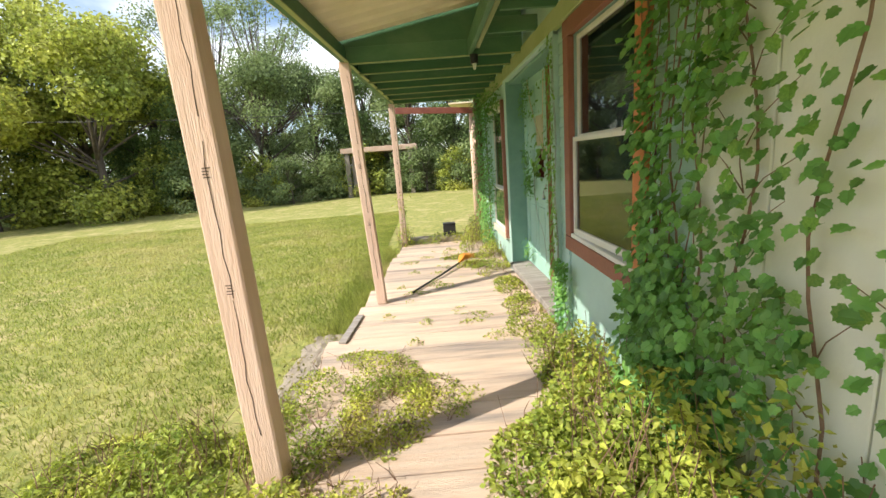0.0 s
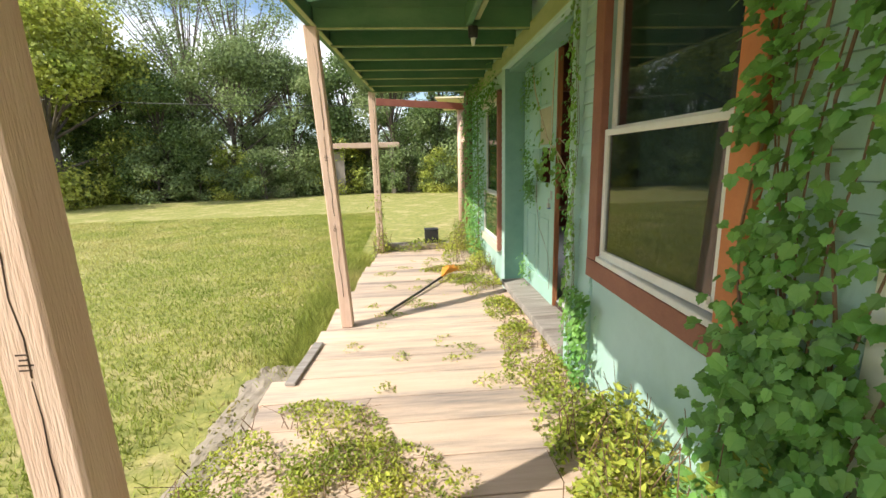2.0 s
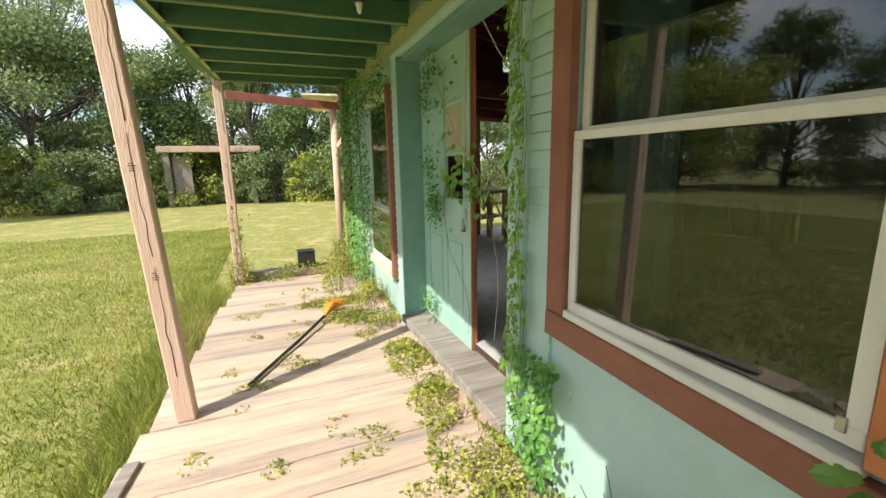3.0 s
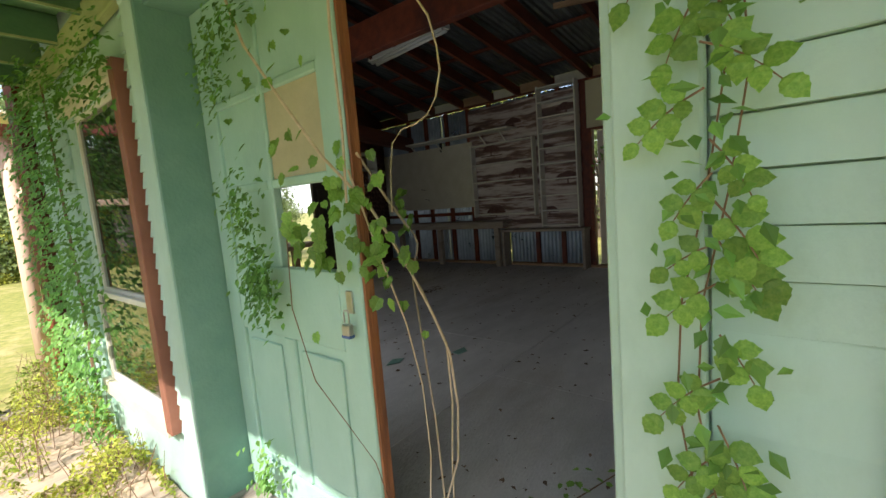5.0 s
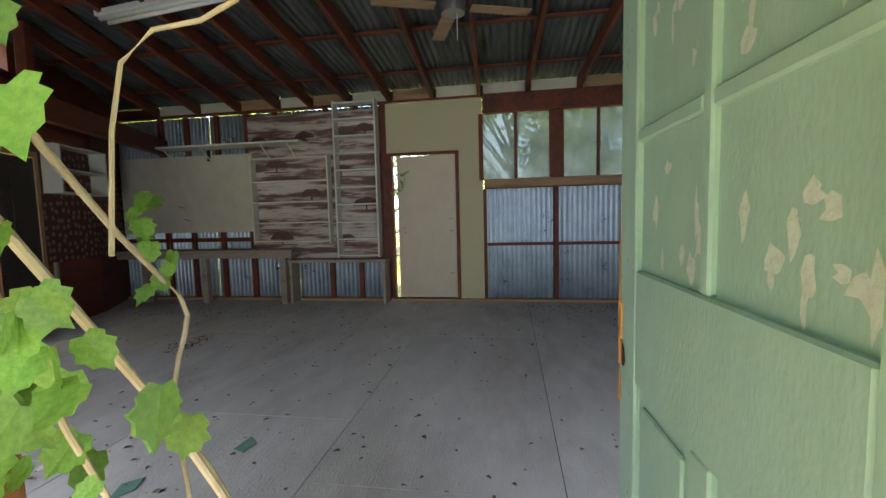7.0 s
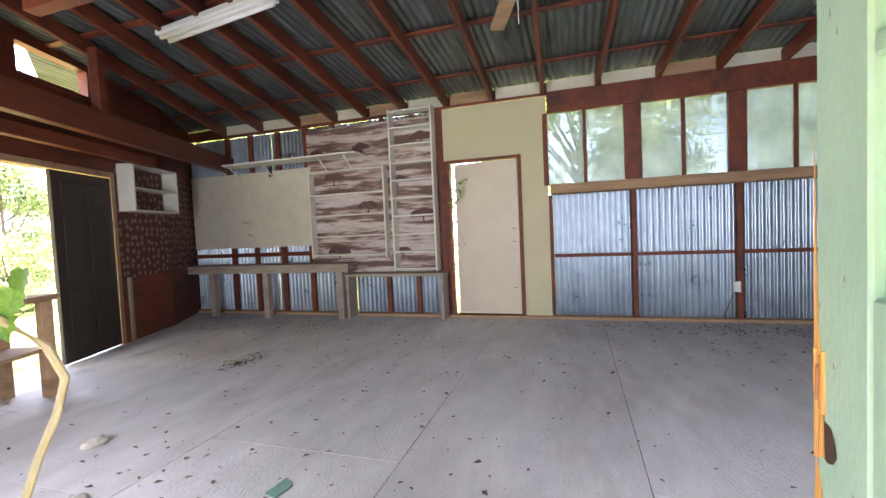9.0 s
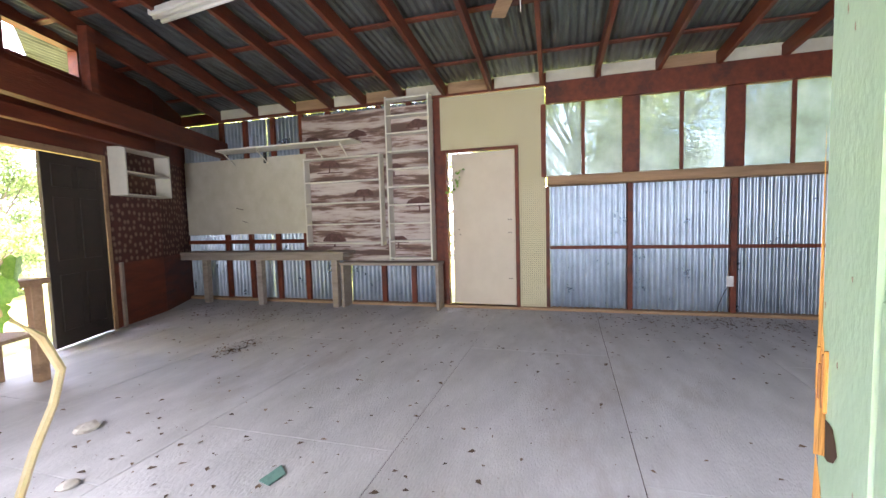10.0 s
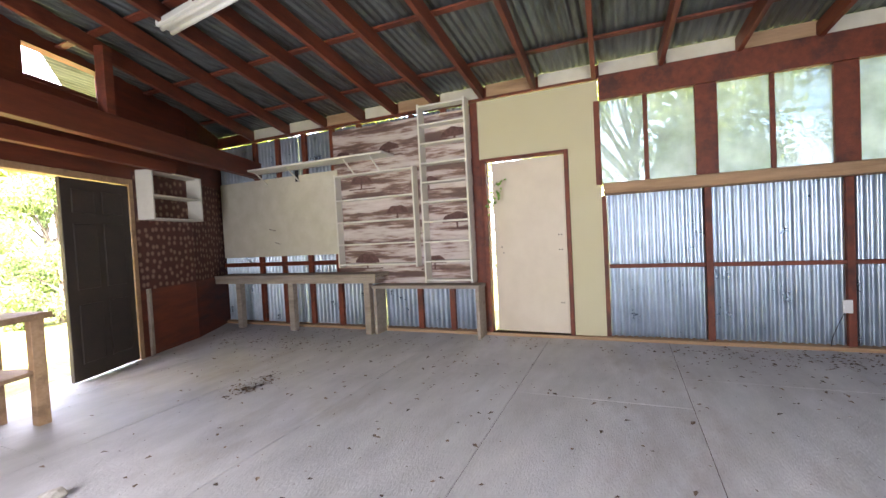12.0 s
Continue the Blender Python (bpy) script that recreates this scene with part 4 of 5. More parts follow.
part("beam", sblock(-3.4, 1.95, -0.62, -0.52, 2.40, 2.64), M["redwood"], ties)
part("king_post", sblock(-0.88, -0.78, -0.62, -0.53, 2.641, 3.24), M["redwood"], ties)
part("lower_beam", sblock(-3.4, 0.4, -0.30, -0.22, 2.30, 2.42), M["redwood"], ties)
right_wall = thing("wall_right", (4, 3.5, FLOOR), "galvanised corrugated end wall on red-brown studs", "wall", kind="structure")
part("backing", block(1.2, 6.9, 3.36, 3.48, -0.2, 3.6, 0), M["redwood"], right_wall)
n = int(5.55 / 0.067 * 8)
inv = chain(right_wall).inverted()
vs = []
for i in range(n + 1):
    x = 1.25 + 5.55 * i / n
    dy = 0.011 * math.sin(6.2832 * x / 0.067)
    vs += [inv @ Vector((x, 3.52 + dy, FLOOR)), inv @ Vector((x, 3.52 + dy, 3.0))]
o = soup("corrugated_sheet", vs, [(2 * i, 2 * i + 2, 2 * i + 3, 2 * i + 1) for i in range(n)], M["galv"], right_wall)
for p in o.data.polygons:
    p.use_smooth = True
for x in (6.74, 5.5, 4.3, 3.1):
    part("stud", block(x - 0.03, x + 0.03, 3.54, 3.60, FLOOR, 3.0), M["redwood"], right_wall)
for z in (0.96, 1.9):
    part("girt", block(1.25, 6.70, 3.545, 3.585, z - 0.02, z + 0.02), M["redwood"], right_wall)

# ---- roof timbers ----
frame_t = thing("roof_timbers", (4, 8, 3.0), "red-brown rafters and purlins under the roof", "rafter", kind="structure")
RY = (3.85, 4.44, 5.05, 5.66, 6.32, 6.96, 7.6, 8.21, 8.8, 9.39, 9.9, 10.53, 11.2, 11.9)
for y in RY:
    h = radians(2.0 + 16 * max(0, min(1, (y - 8.6) / 3.2)) ** 1.2)
    ln = 5.5
    a0 = Vector((BACK + 0.1, y + 0.03, roof_z(BACK + 0.1) - 0.075))
    a1 = Vector((BACK - ln, y - math.tan(h) * ln, roof_z(BACK - ln) - 0.075))
    part("rafter", bar(a0, a1, 0.045, 0.145), M["redwood"], frame_t)
for x in (6.25, 5.25, 4.25, 3.25, 2.2):
    part("purlin", bar((x, 3.5, roof_z(x) + 0.012), (x - 0.0, 10.55 + (x - 1.2) * 0.344, roof_z(x) + 0.012), 0.075, 0.02, 0.002), M["redwood"], frame_t)
for i in range(len(RY) - 1):
    part("eave_block", block(6.80, 6.83, RY[i] + 0.03, RY[i + 1] - 0.028, 2.996, 3.14, 0.003), M["offwhite"] if rng.random() < 0.8 else M["raw_wood"], frame_t)
part("cross_beam", block(2.9, 2.98, 3.5, 9.5, 2.66, 2.92), M["redwood"], frame_t)
for y in (4.6, 7.1, 9.4):
    part("beam_hanger", block(2.91, 2.97, y - 0.035, y + 0.035, 2.9205, 3.32), M["redwood"], frame_t)
n = int(9.6 / 0.076 * 6)
vs, fs = [], []
for i in range(n + 1):
    y = 3.3 + 9.6 * i / n
    dz = 0.009 * math.sin(6.2832 * y / 0.076)
    xa = max(1.0, 1.2 + (y - 10.85) / 0.344 - 2.2 * max(0, y - 11.9))
    vs += [(min(xa, 7.1), y, roof_z(xa) + 0.035 + dz), (7.15, y, roof_z(7.15) + 0.035 + dz)]
fs = [(2 * i, 2 * i + 1, 2 * i + 3, 2 * i + 2) for i in range(n)]
o = tagged(soup("ceiling", vs, fs, M["galv_roof"]), "old corrugated iron roof seen from below", "ceiling", kind="structure")

t = thing("tube_lamp", (4.15, 9.45, 3.12), "white fluorescent tube fitting under the rafters", "lamp")
part("housing", bar((4.27, 10.1, 3.20), (4.1, 8.8, 3.20), 0.15, 0.05), M["lamp_white"], t)
part("tube", rod([(4.23, 10.08, 3.16), (4.06, 8.82, 3.16)], 0.018, 0.018, 10), M["lamp_white"], t, smooth=True)
part("tube", rod([(4.31, 10.08, 3.16), (4.14, 8.82, 3.16)], 0.018, 0.018, 10), M["lamp_white"], t, smooth=True)
t = thing("work_table", (2.9, 10.6, FLOOR), "rough brown timber table by the side door", "table", rz=19)
for nm, b in (("top", bar((2.2, 10.40, 0.965), (3.56, 10.87, 0.965), 0.46, 0.045)), ("lower_shelf", bar((2.22, 10.41, 0.56), (3.50, 10.85, 0.56), 0.36, 0.03)), ("leg", block(3.50, 3.58, 10.655, 10.735, FLOOR + 0.001, 0.94)), ("leg", block(3.38, 3.46, 10.98, 11.06, FLOOR + 0.001, 0.94)), ("leg", block(2.26, 2.34, 10.22, 10.30, FLOOR + 0.001, 0.94)), ("leg", block(2.15, 2.23, 10.53, 10.61, FLOOR + 0.001, 0.94))):
    part(nm, b, M["raw_wood"], t)

# ---- plants ----
LEAF = [(0, 0), (0.22, -0.08), (0.42, 0.12), (0.36, 0.24), (0.5, 0.42), (0.36, 0.52), (0.32, 0.72), (0.14, 0.78), (0, 1.0), (-0.14, 0.78), (-0.32, 0.72), (-0.36, 0.52), (-0.5, 0.42), (-0.36, 0.24), (-0.42, 0.12), (-0.22, -0.08)]
LEAF3 = [(p[0], p[1], 0.16 * abs(p[0]) - 0.14 * p[1] ** 2) for p in LEAF]
LEAF_F = [(0, k, k + 1) for k in range(1, 8)] + [(0, 8, 9)] + [(0, k, k + 1) for k in range(9, 15)]
SIMPLE = [(0, 0, 0), (0.3, 0.4, 0.07), (0.0, 1.0, -0.08), (-0.3, 0.4, 0.07)]
SIMPLE_F = [(0, 1, 2), (0, 2, 3)]
nprng = np.random.RandomState(11)


def leaf_mesh(k):
    me = bpy.data.meshes.new("leaf")
    me.from_pydata([(x * (0.9 + 0.08 * k), y, z * (0.7 + 0.4 * k)) for x, y, z in LEAF3], [], LEAF_F)
    me.materials.append(M["vine_one"])
    return me


LEAVES = [leaf_mesh(k) for k in range(3)]


def turned(normal, droop=0.6):
    """A leaf's turn: its face about along normal, its tip hanging down."""
    n = (Vector(normal) + Vector((rng.uniform(-.6, .6), rng.uniform(-.6, .6), rng.uniform(-.3, .7)))).normalized()
    tip = Vector((rng.uniform(-1, 1), rng.uniform(-1, 1), -droop * 2.2))
    y = (tip - n * tip.dot(n)).normalized()
    x = y.cross(n)
    return Matrix((x, y, n)).transposed().to_4x4()


def hang_leaf(parent, p, size, normal=(-1, 0, 0), name="leaf"):
    return share(name, rng.choice(LEAVES), Matrix.Translation(p) @ turned(normal) @ Matrix.Scale(size, 4), parent)


def leaf_cloud(name, points, sizes, material, parent=None, normal=None, shape=None, up=0.5):
    """Many small leaves joined into one mesh."""
    base = np.array(LEAF3 if shape else SIMPLE)
    fbase = LEAF_F if shape else SIMPLE_F
    n = len(points)
    P, S = np.array(points), np.array(sizes)
    nn = nprng.normal(size=(n, 3))
    nn[:, 2] = np.abs(nn[:, 2]) + up
    if normal is not None:
        nn = nn * 0.45 + np.array(normal)
    nn /= np.linalg.norm(nn, axis=1)[:, None]
    tip = nprng.normal(size=(n, 3))
    if normal is not None:
        tip[:, 2] -= 1.6
    tip -= nn * (tip * nn).sum(1)[:, None]
    tip /= np.linalg.norm(tip, axis=1)[:, None]
    sx = np.cross(tip, nn)
    V = P[:, None, :] + S[:, None, None] * (base[None, :, 0, None] * sx[:, None, :] + base[None, :, 1, None] * tip[:, None, :] + base[None, :, 2, None] * nn[:, None, :])
    k = len(base)
    F = (np.array(fbase)[None] + (np.arange(n) * k)[:, None, None]).reshape(-1, 3)
    if parent:
        V = V - np.array(chain(parent).translation)
    return soup(name, V.reshape(-1, 3).tolist(), F.tolist(), material, parent)


# climbing vine on the wall panels
vine = thing("climbing_vine", (0.97, 4.6, 0), "dense green climbing vine on the front wall", "vine")
STEMS = ((3.82, 0.4), (4.12, 0.5), (4.36, 0.7), (4.5, 0.9), (4.62, 1.0), (4.74, 0.9), (3.45, 0.35))
for ys, dens in STEMS:
    pts = [(0.968 - 0.012 * rng.random(), ys + 0.05 * math.sin(q * 0.9 + ys * 7), -0.02 + q * 0.17) for q in range(15)]
    part("stem", rod(pts, 0.0065, 0.0035, 6), M["stem"], vine)
pts, sizes = [], []
# strands: where each climbs, how thickly it is leaved, how wide its leaves spread
STRANDS = ((4.80, 150, 0.035), (4.74, 330, 0.05), (4.67, 420, 0.05), (4.60, 430, 0.05), (4.52, 430, 0.05), (4.45, 380, 0.05), (4.37, 300, 0.045), (4.28, 260, 0.05), (4.18, 300, 0.055), (4.08, 220, 0.06), (3.95, 150, 0.05), (3.82, 230, 0.06), (3.62, 120, 0.05), (3.45, 160, 0.06))
for k, (ys, m, w) in enumerate(STRANDS):
    for i in range(m):
        z = 2.38 * rng.random() if i % 4 else 0.2 + 0.75 * rng.random()
        y = ys + 0.06 * math.sin(z * 3.1 + k) + rng.gauss(0, w * (1 + 0.8 * max(0, 0.9 - z)))
        if noise.noise(Vector((k * 3.1, z * 3.4, 2))) < -0.22 or (y > 4.77 and rng.random() < 0.75):
            continue
        pts.append((0.955 - (0.09 + 0.08 * max(0, 0.9 - z)) * rng.random() ** 1.4, y, z)), sizes.append(rng.uniform(0.028, 0.052))
for i in range(450):
    y, z = rng.uniform(4.1, 4.66), 0.25 + 0.6 * rng.random()
    pts.append((0.95 - 0.2 * rng.random() ** 1.5, y, z)), sizes.append(rng.uniform(0.028, 0.052))
tagged(leaf_cloud("leaf_mass", pts, sizes, M["vine"], vine, (-1, -0.2, 0.25), True), kind="stuff")
for k, (ys, m, w) in enumerate(STRANDS[1:7]):
    part("stem", rod([(0.962 - 0.02 * rng.random(), ys + 0.06 * math.sin(q * 0.17 * 3.1 + k + 1), q * 0.17) for q in range(14)], 0.004, 0.002, 5), M["stem"], vine)
k = 0
while k < 280:
    ys, dens = STEMS[rng.choice((0, 0, 1, 1, 1, 2, 2, 6, 6))]
    z = rng.uniform(0.05, 2.35)
    sweep = rng.uniform(-0.22, 0.22)
    for q in range(rng.randint(3, 6)):
        hang_leaf(vine, (0.945 - 0.05 * rng.random(), ys + sweep * (q + 1) / 3 + rng.uniform(-.04, .04), z + 0.05 * q + rng.uniform(-.03, .03)), rng.uniform(0.035, 0.062), (-1, -0.15, 0.2))
        k += 1
    part("runner", rod([(0.962, ys, z - 0.03), (0.945, ys + sweep * 0.6, z + 0.06), (0.94, ys + sweep * 1.5, z + 0.14)], 0.0025, 0.0012, 5), M["stem"], vine)


def weeds(name, label, spots, material, leaf, n, group="", normal=None, stems=True, gap=-0.32):
    """Low growth: spots are (x, y, radius x, radius y, base z, height)."""
    x, y, _, _, z, _ = spots[0]
    t = thing(name, (x, y, z), label, "weeds", group)
    pts, sizes = [], []
    area = sum(s[2] * s[3] for s in spots)
    for x, y, rx, ry, z, h in spots:
        m = int(n * rx * ry / area)
        for i in range(m):
            a, r = rng.uniform(0, 6.283), rng.random() ** 0.55
            px, py = x + rx * r * math.cos(a), y + ry * r * math.sin(a)
            top = h * (1 - r ** 2.2) * (0.55 + 0.6 * noise.noise(Vector((px * 5, py * 5, 1.7))) + 0.35)
            if noise.noise(Vector((px * 3.2, py * 3.2, 9))) < gap:
                continue
            pts.append((min(px, 0.975) if x < 1 else px, py, z + max(0.004, top * rng.random() ** 0.6))), sizes.append(leaf * rng.uniform(0.6, 1.35))
    tagged(leaf_cloud("foliage", pts, sizes, material, t), kind="stuff")
    if stems:
        b = bmesh.new()
        for i in range(min(160, n // 40)):
            x, y, rx, ry, z, h = rng.choice(spots)
            px, py = x + rx * rng.uniform(-.7, .7), y + ry * rng.uniform(-.7, .7)
            px = min(px, 0.96)
            rod([(px, py, z), (min(0.97, px + rng.uniform(-.05, .05)), py + rng.uniform(-.05, .05), z + h * 0.5), (min(0.97, px + rng.uniform(-.1, .1)), py + rng.uniform(-.1, .1), z + h * 0.9)], 0.003, 0.0015, 4, b)
        tagged(part("stem_mass", b, M["stem"], t), kind="stuff")
    return t


weeds("weed_bush", "yellow-green sunlit weeds crowding the wall foot", [(0.72, 4.55, 0.42, 0.55, 0, 0.55), (0.62, 3.9, 0.5, 0.55, 0, 0.5), (0.82, 5.15, 0.26, 0.45, 0, 0.4), (0.45, 4.4, 0.35, 0.5, 0, 0.28), (0.80, 3.2, 0.4, 0.6, 0, 0.6), (0.78, 3.75, 0.32, 0.45, 0, 0.72), (0.74, 4.25, 0.32, 0.4, 0, 0.66)], M["weed"], 0.034, 20000)
weeds("weed_strip", "yellow-green weeds along the wall and door sill", [(0.80, 5.55, 0.24, 0.42, 0, 0.20), (0.76, 6.15, 0.22, 0.36, 0, 0.17), (0.78, 6.65, 0.2, 0.3, 0, 0.11), (0.80, 7.3, 0.17, 0.5, 0, 0.11), (0.72, 8.15, 0.28, 0.4, 0, 0.13), (0.5, 8.45, 0.3, 0.16, 0, 0.08), (0.82, 8.8, 0.22, 0.5, 0, 0.24), (0.72, 9.6, 0.32, 0.5, 0, 0.42)], M["weed"], 0.026, 13000, gap=-0.05)
weeds("weed_mound", "low mat of drying creeping weeds on the porch edge", [(-0.62, 5.25, 0.5, 0.72, 0.0, 0.16), (-0.3, 5.15, 0.42, 0.4, 0.0, 0.08), (-0.75, 4.75, 0.35, 0.4, -0.02, 0.14), (-0.5, 4.25, 0.3, 0.4, 0, 0.14)], M["weed"], 0.021, 15000, gap=-0.12)
weeds("weed_bush", "leafy green weeds round the post foot", [(-1.2, 4.75, 0.38, 0.42, -0.2, 0.42), (-1.05, 5.15, 0.3, 0.35, -0.18, 0.28), (-1.65, 4.9, 0.42, 0.45, -0.2, 0.32), (-2.1, 5.0, 0.35, 0.4, -0.2, 0.2), (-0.8, 4.35, 0.3, 0.3, -0.1, 0.22)], M["weed"], 0.032, 12000)
weeds("weed_patch", "sparse dry weeds over the bare soil", [(-1.0, 6.0, 0.35, 0.7, -0.14, 0.08)], M["dry_weed"], 0.03, 500, stems=False)
weeds("weed_patch", "low yellow weeds over the porch end curb", [(0.3, 10.35, 0.7, 0.3, 0.02, 0.16), (0.85, 10.4, 0.3, 0.5, 0.02, 0.5), (0.45, 8.95, 0.4, 0.16, 0, 0.06), (-0.5, 10.3, 0.2, 0.25, -0.1, 0.45)], M["weed"], 0.03, 5500)
tufts = [(rng.uniform(-0.55, 0.75), rng.uniform(5.0, 9.6), rng.uniform(0.06, 0.16), rng.uniform(0.04, 0.10), 0.0, rng.uniform(0.03, 0.075)) for i in range(44)]
weeds("weed_tufts", "scattered small weeds rooted between porch planks", tufts, M["weed"], 0.02, 3400, stems=False)

# vine on the door casing
t = thing("casing_vine", (0.95, 6.1, 0), "green vine climbing the door casing", "vine")
for ys in (6.08, 6.105):
    part("stem", rod([(0.955, ys + 0.03 * math.sin(q * 1.1 + ys), 0.02 + q * 0.15) for q in range(15)], 0.0019, 0.001, 6), M["stem"], t)
OVATE = [(0, 0)] + [(0.44 * math.sin(math.pi * min(1, 0.06 + q / 9.5)) ** 0.8 * (1 if q % 2 else 0.88), q / 9) for q in range(1, 9)] + [(0, 1.05)]
OVATE = OVATE + [(-x, y) for x, y in OVATE[8:0:-1]]


def leaflet_mesh(k):
    """A toothed oval leaflet, folded a little along its midrib."""
    vs = [(x, y, 0.22 * abs(x) * (1 + 0.3 * k) - 0.12 * y * y) for x, y in OVATE]
    n, fs = len(OVATE), []
    for q in range(0, 9):
        a, b = (n - q) % n, n - q - 1
        fs.append((q, q + 1, b) if q == 0 else ((q, q + 1, a) if q == 8 else (q, q + 1, b, a)))
    me = bpy.data.meshes.new("leaflet")
    me.from_pydata(vs, [], fs)
    me.materials.append(M["vine_one"])
    return me


LEAFLETS = [leaflet_mesh(k) for k in range(3)]


def spray(parent, y, z, angle, pairs, size, x=0.94):
    """A feathered leaf on the wall: a thin rib with paired leaflets, growing at an angle from straight down."""
    d, p, pts = Vector((-0.12, math.sin(angle), -math.cos(angle))), Vector((x, y, z)), []
    step = size * 0.78
    for q in range(pairs + 1):
        pts.append(p.copy())
        side = Vector((0, d.z, -d.y)).normalized()
        for sgn in ((1, -1) if q < pairs else (0,)):
            if q == 0:
                continue
            tip = (d * (0.55 if sgn else 1) + side * sgn + Vector((rng.uniform(-.25, .05), rng.uniform(-.12, .12), rng.uniform(-.12, .12)))).normalized()
            nrm = Vector((-1, rng.uniform(-.4, .3), rng.uniform(-.1, .6)))
            nrm = (nrm - tip * nrm.dot(tip)).normalized()
            m = Matrix((tip.cross(nrm), tip, nrm)).transposed().to_4x4()
            share("leaflet", LEAFLETS[rng.randrange(3)], Matrix.Translation(p) @ m @ Matrix.Scale(size * rng.uniform(0.85, 1.15), 4), parent)
        d = (d + Vector((0.02, 0, -0.16))).normalized()
        p = p + d * step
    part("rib", rod(pts, 0.0016, 0.0008, 5), M["stem"], parent)


for q in range(42):
    z = 0.35 + q * 0.0465 + rng.uniform(-.03, .03)
    sgn = 1 if q % 2 else -1
    spray(t, 6.10 + 0.02 * math.sin(z * 4), z, sgn * rng.uniform(0.5, 1.35), rng.choice((3, 3, 4, 4)), rng.uniform(0.027, 0.036), 0.945 - 0.02 * rng.random())
pts = [(0.95 - 0.07 * rng.random(), 6.07 + 0.03 * math.sin(i * 0.0058) + rng.gauss(0, 0.036), 0.1 + i * 0.0083) for i in range(260)]
tagged(leaf_cloud("leaf_mass", pts, [rng.uniform(0.02, 0.034) for p in pts], M["vine"], t, (-1, 0, 0.3)), kind="stuff")
pts = [(0.95 - 0.06 * rng.random(), 5.90 + rng.gauss(0, 0.07), 0.62 * rng.random() ** 0.8) for i in range(420)]
tagged(leaf_cloud("leaf_mass", pts, [rng.uniform(0.02, 0.038) for p in pts], M["vine"], t, (-1, 0, 0.3), True), kind="stuff")

# vine hanging in the doorway
t = thing("doorway_vine", (1.1, 7.0, 0.11), "vine with pale bare stems hanging in the doorway", "vine")
part("stem", rod([(1.13, 7.62, 2.22), (1.125, 7.5, 1.98), (1.12, 7.3, 1.75), (1.12, 7.12, 1.55), (1.2, 7.01, 1.38), (1.3, 6.97, 1.18), (1.38, 6.95, 1.0), (1.43, 6.93, 0.85), (1.44, 6.92, 0.65), (1.43, 6.93, 0.45), (1.40, 6.97, 0.3), (1.38, 6.99, 0.175)], 0.0055, 0.004, 7), M["twig"], t)
part("stem", rod([(1.17, 7.03, 1.45), (1.27, 6.99, 1.25), (1.36, 6.97, 1.08), (1.44, 6.95, 0.88), (1.46, 6.96, 0.65), (1.43, 6.96, 0.42), (1.38, 6.93, 0.175)], 0.005, 0.0035, 7), M["twig"], t)
part("stem", rod([(1.15, 7.04, 1.5), (1.22, 7.0, 1.2), (1.3, 7.0, 0.98), (1.34, 6.99, 0.75), (1.34, 6.98, 0.5), (1.32, 7.0, 0.175)], 0.0035, 0.0025, 7), M["twig"], t)
part("tendril", rod([(1.19, 6.92, 2.26), (1.3, 6.93, 2.1), (1.38, 6.87, 1.95), (1.4, 6.86, 1.86), (1.4, 6.855, 1.79), (1.4, 6.88, 1.71), (1.4, 6.92, 1.665), (1.4, 6.97, 1.645), (1.39, 7.03, 1.635), (1.37, 7.06, 1.59), (1.34, 7.05, 1.5), (1.28, 7.0, 1.36)], 0.004, 0.003, 6), M["twig"], t)
part("tendril", rod([(1.11, 7.35, 1.3), (1.11, 7.37, 1.05), (1.11, 7.28, 0.8), (1.11, 7.12, 0.68), (1.10, 6.99, 0.6), (1.10, 6.93, 0.45), (1.1, 6.95, 0.3)], 0.002, 0.0015, 5), M["stem"], t)
part("stem", rod([(1.14, 7.02, 2.2), (1.13, 7.03, 1.9), (1.12, 7.01, 1.6), (1.1, 7.0, 1.4)], 0.005, 0.004, 6), M["twig"], t)
for k in range(64):
    z = rng.gauss(1.3, 0.16)
    hang_leaf(t, (1.13 + rng.uniform(-0.06, 0.06) + 0.5 * max(0, 1.35 - z), 7.0 + rng.gauss(0, 0.075) + 0.12 * (z - 1.3), z), rng.uniform(0.028, 0.052), (-1, -0.4, 0.3))
for k in range(26):
    hang_leaf(t, (1.09 + rng.uniform(-0.03, 0.03), 7.17 + rng.gauss(0, 0.08), rng.gauss(1.28, 0.09)), rng.uniform(0.04, 0.066), (-1, -0.3, 0.3))
for k in range(34):
    hang_leaf(t, (1.12 + rng.uniform(-0.02, 0.02), rng.uniform(7.15, 7.8), rng.uniform(1.5, 2.15)), rng.uniform(0.025, 0.05), (-1, -0.2, 0.3))
for cy, cz, m in ((7.55, 1.12, 420), (7.62, 1.40, 200), (7.72, 1.95, 160), (7.55, 2.12, 140), (7.7, 0.3, 120)):
    pts = [(1.13 - 0.07 * rng.random(), cy + rng.gauss(0, 0.055), cz + rng.gauss(0, 0.075)) for i in range(m)]
    tagged(leaf_cloud("leaf_tuft", pts, [rng.uniform(0.02, 0.04) for p in pts], M["vine"], t, (-1, 0, 0.3)), kind="stuff")
part("stem", rod([(1.19, 7.04, 1.55), (1.42, 7.14, 1.38), (1.56, 7.2, 1.29), (1.595, 7.2, 1.255), (1.61, 7.2, 1.215), (1.60, 7.2, 1.18), (1.58, 7.2, 1.14), (1.55, 7.19, 1.08), (1.5, 7.12, 0.85), (1.46, 7.05, 0.55), (1.42, 7.0, 0.175)], 0.005, 0.004, 7), M["twig"], t)
